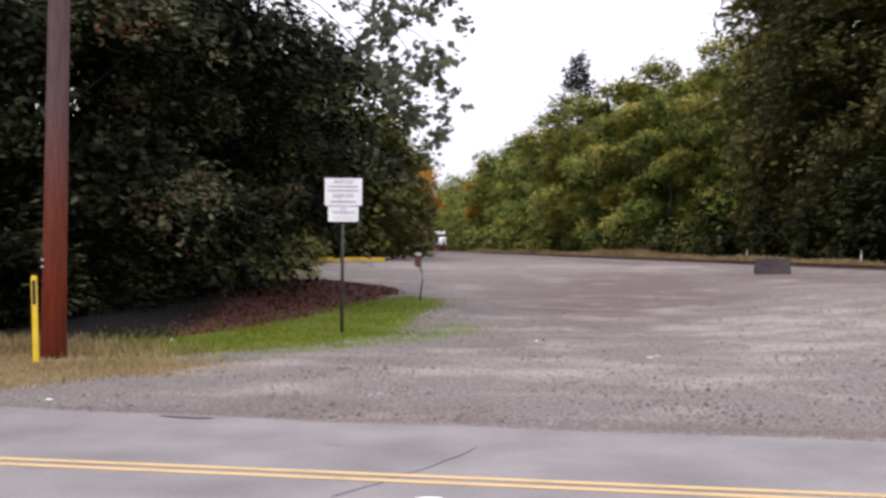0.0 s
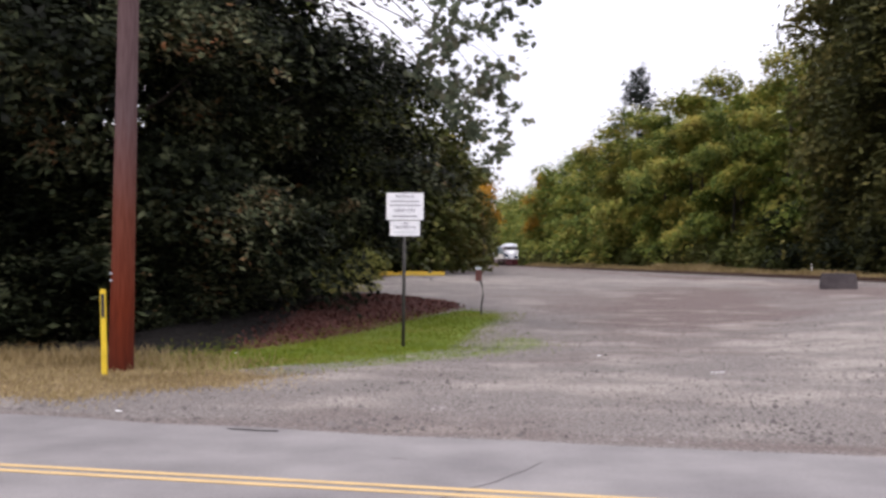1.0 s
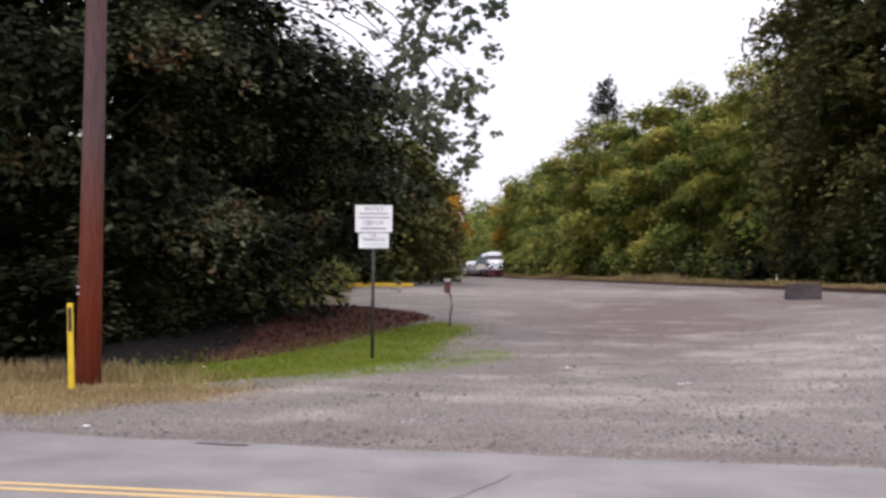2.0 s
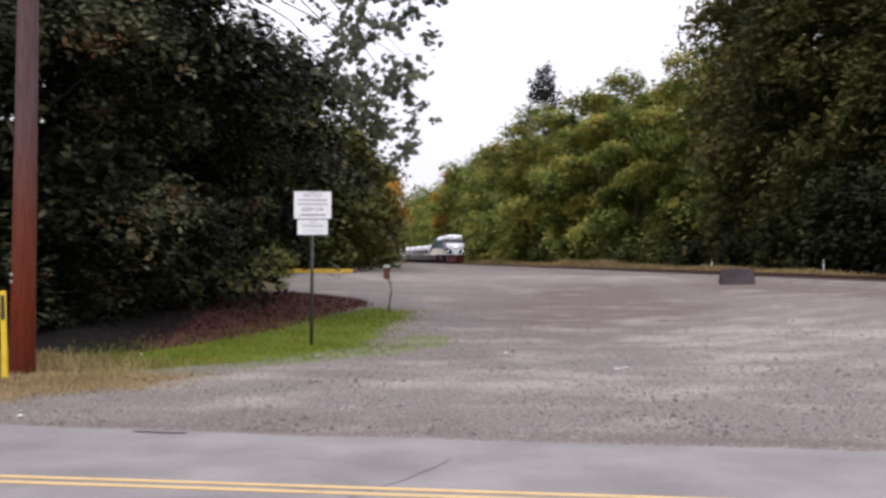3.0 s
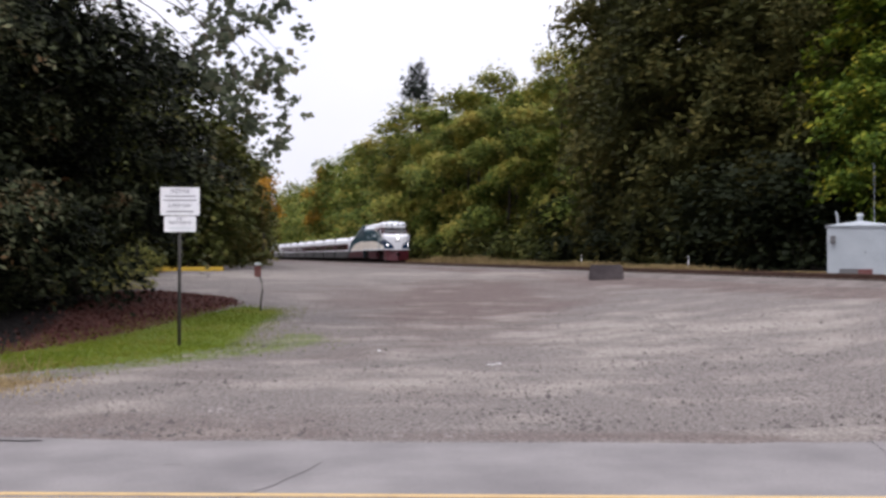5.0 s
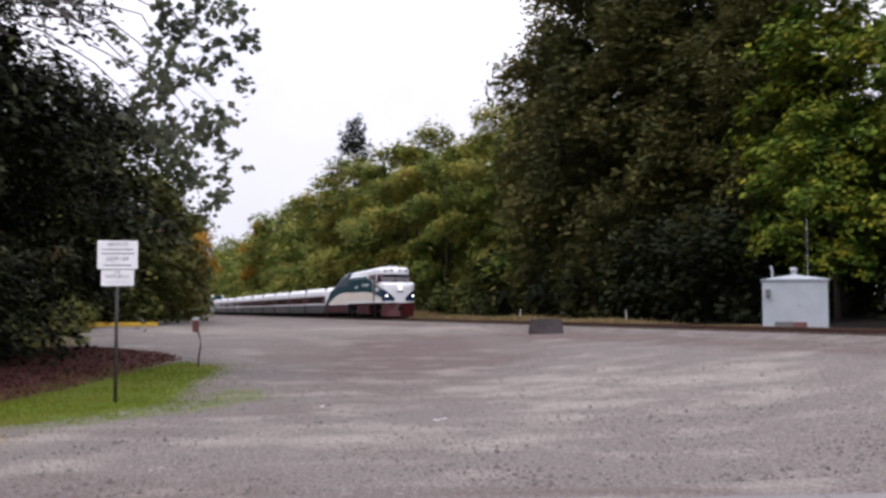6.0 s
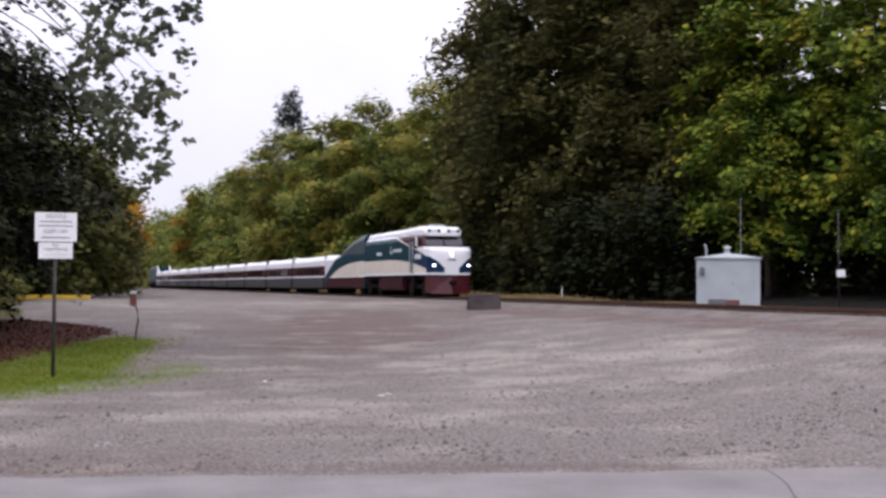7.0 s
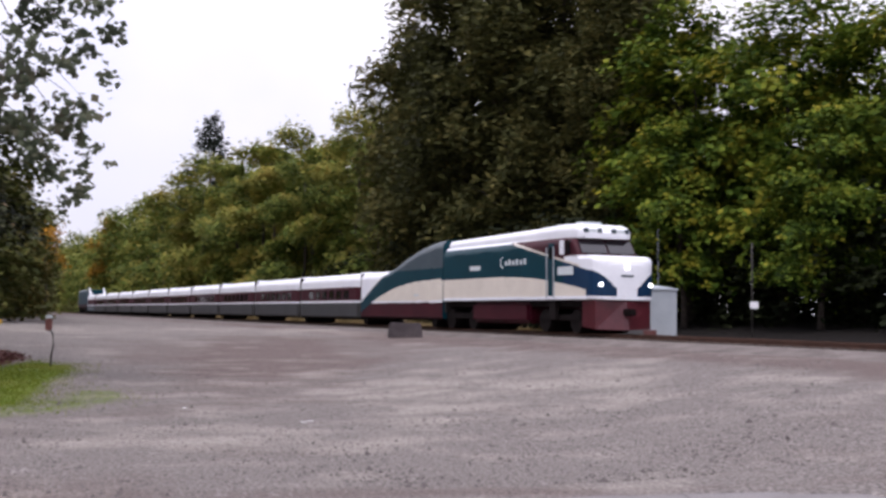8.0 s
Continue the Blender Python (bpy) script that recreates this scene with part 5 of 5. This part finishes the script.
        # a flourish and upright strokes stand for the operator's lettering
        part("livery_mark", from_bm("livery_mark", rod([(-7.8, side * 1.525, 3.5), (-8.05, side * 1.525, 3.32), (-8.05, side * 1.525, 3.1), (-7.8, side * 1.525, 2.9)], [0.025, 0.04, 0.04, 0.025], 6), M["mark"]), body)
        for k in range(6):
            part("livery_mark", from_bm("livery_mark", box(0.23, 0.012, 0.2 + 0.06 * (k % 2), 0, (-7.5 + k * 0.37, side * 1.523, 3.06)), M["mark"]), body)
        part("livery_mark", from_bm("livery_mark", box(1.3, 0.012, 0.36, 0, (-2.0, side * 1.523, 2.48)), M["mark"]), body)
        part("side_sill", from_bm("side_sill", box(14.4, 0.05, 0.14, 0.01, (-7.4, side * 1.52, 1.43)), M["t_white"]), body)
        part("headlamp", from_bm("headlamp", rod([(0.1, side * 1.2, 2.04), (0.42, side * 1.2, 2.04)], [0.085, 0.07], 14), M["lamp"]), body, "lit headlamp")
        part("steps", from_bm("steps", box(0.6, 0.2, 0.85, 0.03, (-3.2, side * 1.38, 0.55)), M["t_under"]), t)
        for x in (-6.4, -9.6, -12.8):
            part("side_vent", from_bm("side_vent", box(1.2, 0.014, 0.3, 0, (x, side * 1.523, 3.3 if x > -6 else 3.5)), M["t_teal"]), body)
    part("nose_lamp", from_bm("nose_lamp", rod([(0.1, 0.0, 2.75), (0.47, 0.0, 2.74)], [0.1, 0.085], 14), M["lamp"]), body, "lit twin headlamp")
    part("nose_lamp", from_bm("nose_lamp", rod([(0.0, 0.0, 2.95), (0.45, 0.0, 2.94)], [0.085, 0.075], 14), M["lamp"]), body, "lit twin headlamp")
    part("nose_mark", from_bm("nose_mark", box(0.03, 0.6, 0.09, 0, (0.445, 0, 2.36)), M["t_slate"]), body)
    # pilot, coupler, tank, bogies
    bm = bmesh.new()
    c = [(0.15, -1.35, 0.2), (0.6, 0, 0.16), (0.15, 1.35, 0.2), (-0.7, 1.45, 0.3), (-0.7, -1.45, 0.3), (0.15, -1.35, 1.4), (0.4, 0, 1.4), (0.15, 1.35, 1.4), (-0.7, 1.45, 1.42), (-0.7, -1.45, 1.42)]
    v = [bm.verts.new(p) for p in c]
    for f in ((0, 1, 6, 5), (1, 2, 7, 6), (2, 3, 8, 7), (4, 0, 5, 9), (5, 6, 7, 8, 9), (0, 4, 3, 2, 1), (3, 4, 9, 8)):
        bm.faces.new([v[k] for k in f])
    bmesh.ops.recalc_face_normals(bm, faces=bm.faces[:])
    part("pilot", from_bm("pilot", bm, M["t_pilot"]), t, "russet snow pilot")
    part("coupler", from_bm("coupler", box(0.7, 0.35, 0.3, 0.05, (0.55, 0, 0.75)), M["t_under"]), t)
    part("fuel_tank", from_bm("fuel_tank", box(5.9, 2.85, 1.0, 0.16, (-8.4, 0, 0.36)), M["t_brown"]), t, "russet fuel tank")
    part("underframe", from_bm("underframe", box(14.2, 2.5, 0.3, 0.02, (-7.4, 0, 1.12)), M["t_under"]), t)
    bogie(t, -2.9, 2, 2.7, 0.51)
    bogie(t, -12.95, 2, 2.7, 0.51)
    return t


def fin_paint(length):
    def f(x, y, z):
        """0 teal, 1 slate, 2 cream, 3 russet, 4 white."""
        q = min(1.0, -x / length)
        if z > 4.72 - 3.27 * q ** 1.75 - 0.02:
            return 4
        if z < 2.6 - 1.85 * q ** 2.6:
            return 3 if z < 1.36 else 4 if z < 1.46 else 2
        return 1 if z > 3.2 else 0
    return f


def add_fin_car(front=True):
    """A short end car whose fins rise to the engine's height."""
    n_ = 12.55 if front else 10.0
    t = thing("fin_car", Matrix.Identity(4), "short baggage car with tall curved teal fin beside the locomotive" if front else "rear baggage car with two tall white fins", "rail car", "train cars")
    keys = [(-k * n_ / 12, 1.47, 0.5, max(3.28, 4.72 - 3.27 * (k / 12) ** 1.75 if front else 3.28), 0.5) for k in range(13)]
    mats = [M["t_teal"], M["t_slate"], M["t_cream"], M["t_brown"], M["t_white"]]
    part("body", loft(stations(keys, 0.08), 52, fin_paint(n_) if front else car_paint_as_fin, mats, "body"), t)
    part("gangway", from_bm("gangway", box(0.3, 2.7, 3.3 if front else 2.6, 0.05, (0.13, 0, 0.8)), M["t_rubber"]), t)
    part("skirt", from_bm("skirt", box(n_ - 1.6, 2.5, 0.25, 0.02, (-n_ / 2, 0, 0.4)), M["t_under"]), t)
    bogie(t, -n_ + 0.2, 1, 0.0, 0.4)
    bogie(t, -1.6, 1, 0.0, 0.4)
    if front:
        for side in (-1, 1):
            part("side_hatch", from_bm("side_hatch", box(0.8, 0.03, 0.85, 0.01, (-2.2, side * 1.475, 1.5)), M["t_cream"]), t)
            part("livery_mark", from_bm("livery_mark", box(0.7, 0.02, 0.1, 0, (-3.6, side * 1.475, 1.72)), M["mark"]), t)
    else:
        for side in (-1.2, 1.2):
            bm = bmesh.new()
            prof = [(-n_, 3.0), (-n_ + 4.5, 3.1), (-n_ + 2.5, 3.55), (-n_ + 0.9, 4.2), (-n_, 4.6)]
            a = [bm.verts.new((x, side - 0.09, z)) for x, z in prof]
            b = [bm.verts.new((x, side + 0.09, z)) for x, z in prof]
            bm.faces.new(a)
            bm.faces.new(b[::-1])
            for k in range(5):
                bm.faces.new((a[k], b[k], b[(k + 1) % 5], a[(k + 1) % 5]))
            bmesh.ops.recalc_face_normals(bm, faces=bm.faces[:])
            part("fin", from_bm("fin", bm, M["t_white"]), t, "white fin")
    return t


def car_paint(x, y, z):
    """0 lower, 1 white line, 2 russet, 3 roof white."""
    if z < 1.38:
        return 0
    if z < 1.54:
        return 1
    if z < 2.42:
        return 2
    return 3


def car_paint_as_fin(x, y, z):
    return 1 if z < 1.38 else 4 if z < 1.54 or z > 2.42 else 3


CAR = 12.85


def add_coach():
    t = thing("passenger_coach", Matrix.Identity(4), "low passenger coach with white roof and russet window band", "rail car", "train cars")
    keys = [(0, 1.4, 0.45, 3.22, 0.5), (-0.12, 1.47, 0.45, 3.3, 0.55), (-CAR + 0.12, 1.47, 0.45, 3.3, 0.55), (-CAR, 1.4, 0.45, 3.22, 0.5)]
    body = part("body", loft(stations(keys, 0.6), 34, car_paint, [M["t_lower"], M["t_white"], M["t_brown"], M["t_white"]], "body"), t)
    pane = from_bm("window_pane", box(1.05, 0.03, 0.55, 0.01), M["t_glass"])
    for side in (-1, 1):
        for k in range(6):
            part("window_pane", pane, body, "", Matrix.Translation((-2.6 - k * 1.5, side * 1.472, 1.66)))
    part("roof_unit", from_bm("roof_unit", box(1.4, 1.2, 0.12, 0.04, (-1.6, 0, 3.27)), M["t_white"]), t)
    part("gangway", from_bm("gangway", box(0.26, 2.86, 2.82, 0.05, (0.125, 0, 0.4)), M["t_rubber"]), t)
    part("end_fairing", from_bm("end_fairing", box(0.7, 2.98, 0.85, 0.05, (-0.1, 0, 0.42)), M["t_rubber"]), t, "black end fairing")
    part("underframe", from_bm("underframe", box(CAR - 2.2, 2.2, 0.14, 0.02, (-CAR / 2, 0, 0.32)), M["t_under"]), t)
    wheel = from_bm("wheel", disc(0.4, 2.2), M["t_under"])
    part("wheel", wheel, t, "", Matrix.Translation((-CAR + 0.35, 0, 0.4)))
    part("wheel_guard", from_bm("wheel_guard", box(1.5, 2.5, 0.5, 0.06, (-CAR + 0.2, 0, 0.3)), M["t_under"]), t)
    return t


def add_control_unit():
    t = thing("control_unit", Matrix.Identity(4), "dark cab control unit at the tail of the train", "locomotive")
    keys = [(0, 1.5, 1.1, 4.3, 0.5), (-13.5, 1.5, 1.1, 4.3, 0.5), (-14.0, 1.45, 1.1, 4.2, 0.5), (-14.6, 1.4, 1.1, 2.7, 0.3), (-16.0, 1.3, 1.1, 2.5, 0.3)]
    part("body", loft(stations(keys, 0.25), 18, lambda x, y, z: 0 if z > 3.9 else 1 if z > 1.6 else 2, [M["t_slate"], M["t_teal"], M["t_brown"]], "body"), t)
    part("underframe", from_bm("underframe", box(14, 2.4, 0.5, 0.05, (-8, 0, 0.65)), M["t_under"]), t)
    bogie(t, -3.2, 2, 2.7, 0.5)
    bogie(t, -12.6, 2, 2.7, 0.5)
    return t


TRAIN = []


def add_train():
    at = 0.0
    TRAIN.append((add_locomotive(), at))
    at += 14.9
    TRAIN.append((add_fin_car(True), at))
    at += 12.85
    coach = add_coach()
    for k in range(10):
        TRAIN.append((coach if k == 0 else copy_thing(coach, Matrix.Identity(4)), at))
        at += CAR + 0.25
    TRAIN.append((add_fin_car(False), at))
    at += 10.3
    TRAIN.append((add_control_unit(), at))


def motions():
    """The train runs down the straight line, gaining a little speed."""
    for ob, back in TRAIN:
        rows = []
        for k in range(17):
            t = k * 0.5
            s = 275.7 - 28.588 * t - 0.0718 * t * t + back
            rows.append((t, Matrix.Translation(track_point(s)) @ pose(0, 0, 0, 0, 0, -90 + math.degrees(TRACK_TURN))))
        walk(ob, rows)


add_train()
motions()
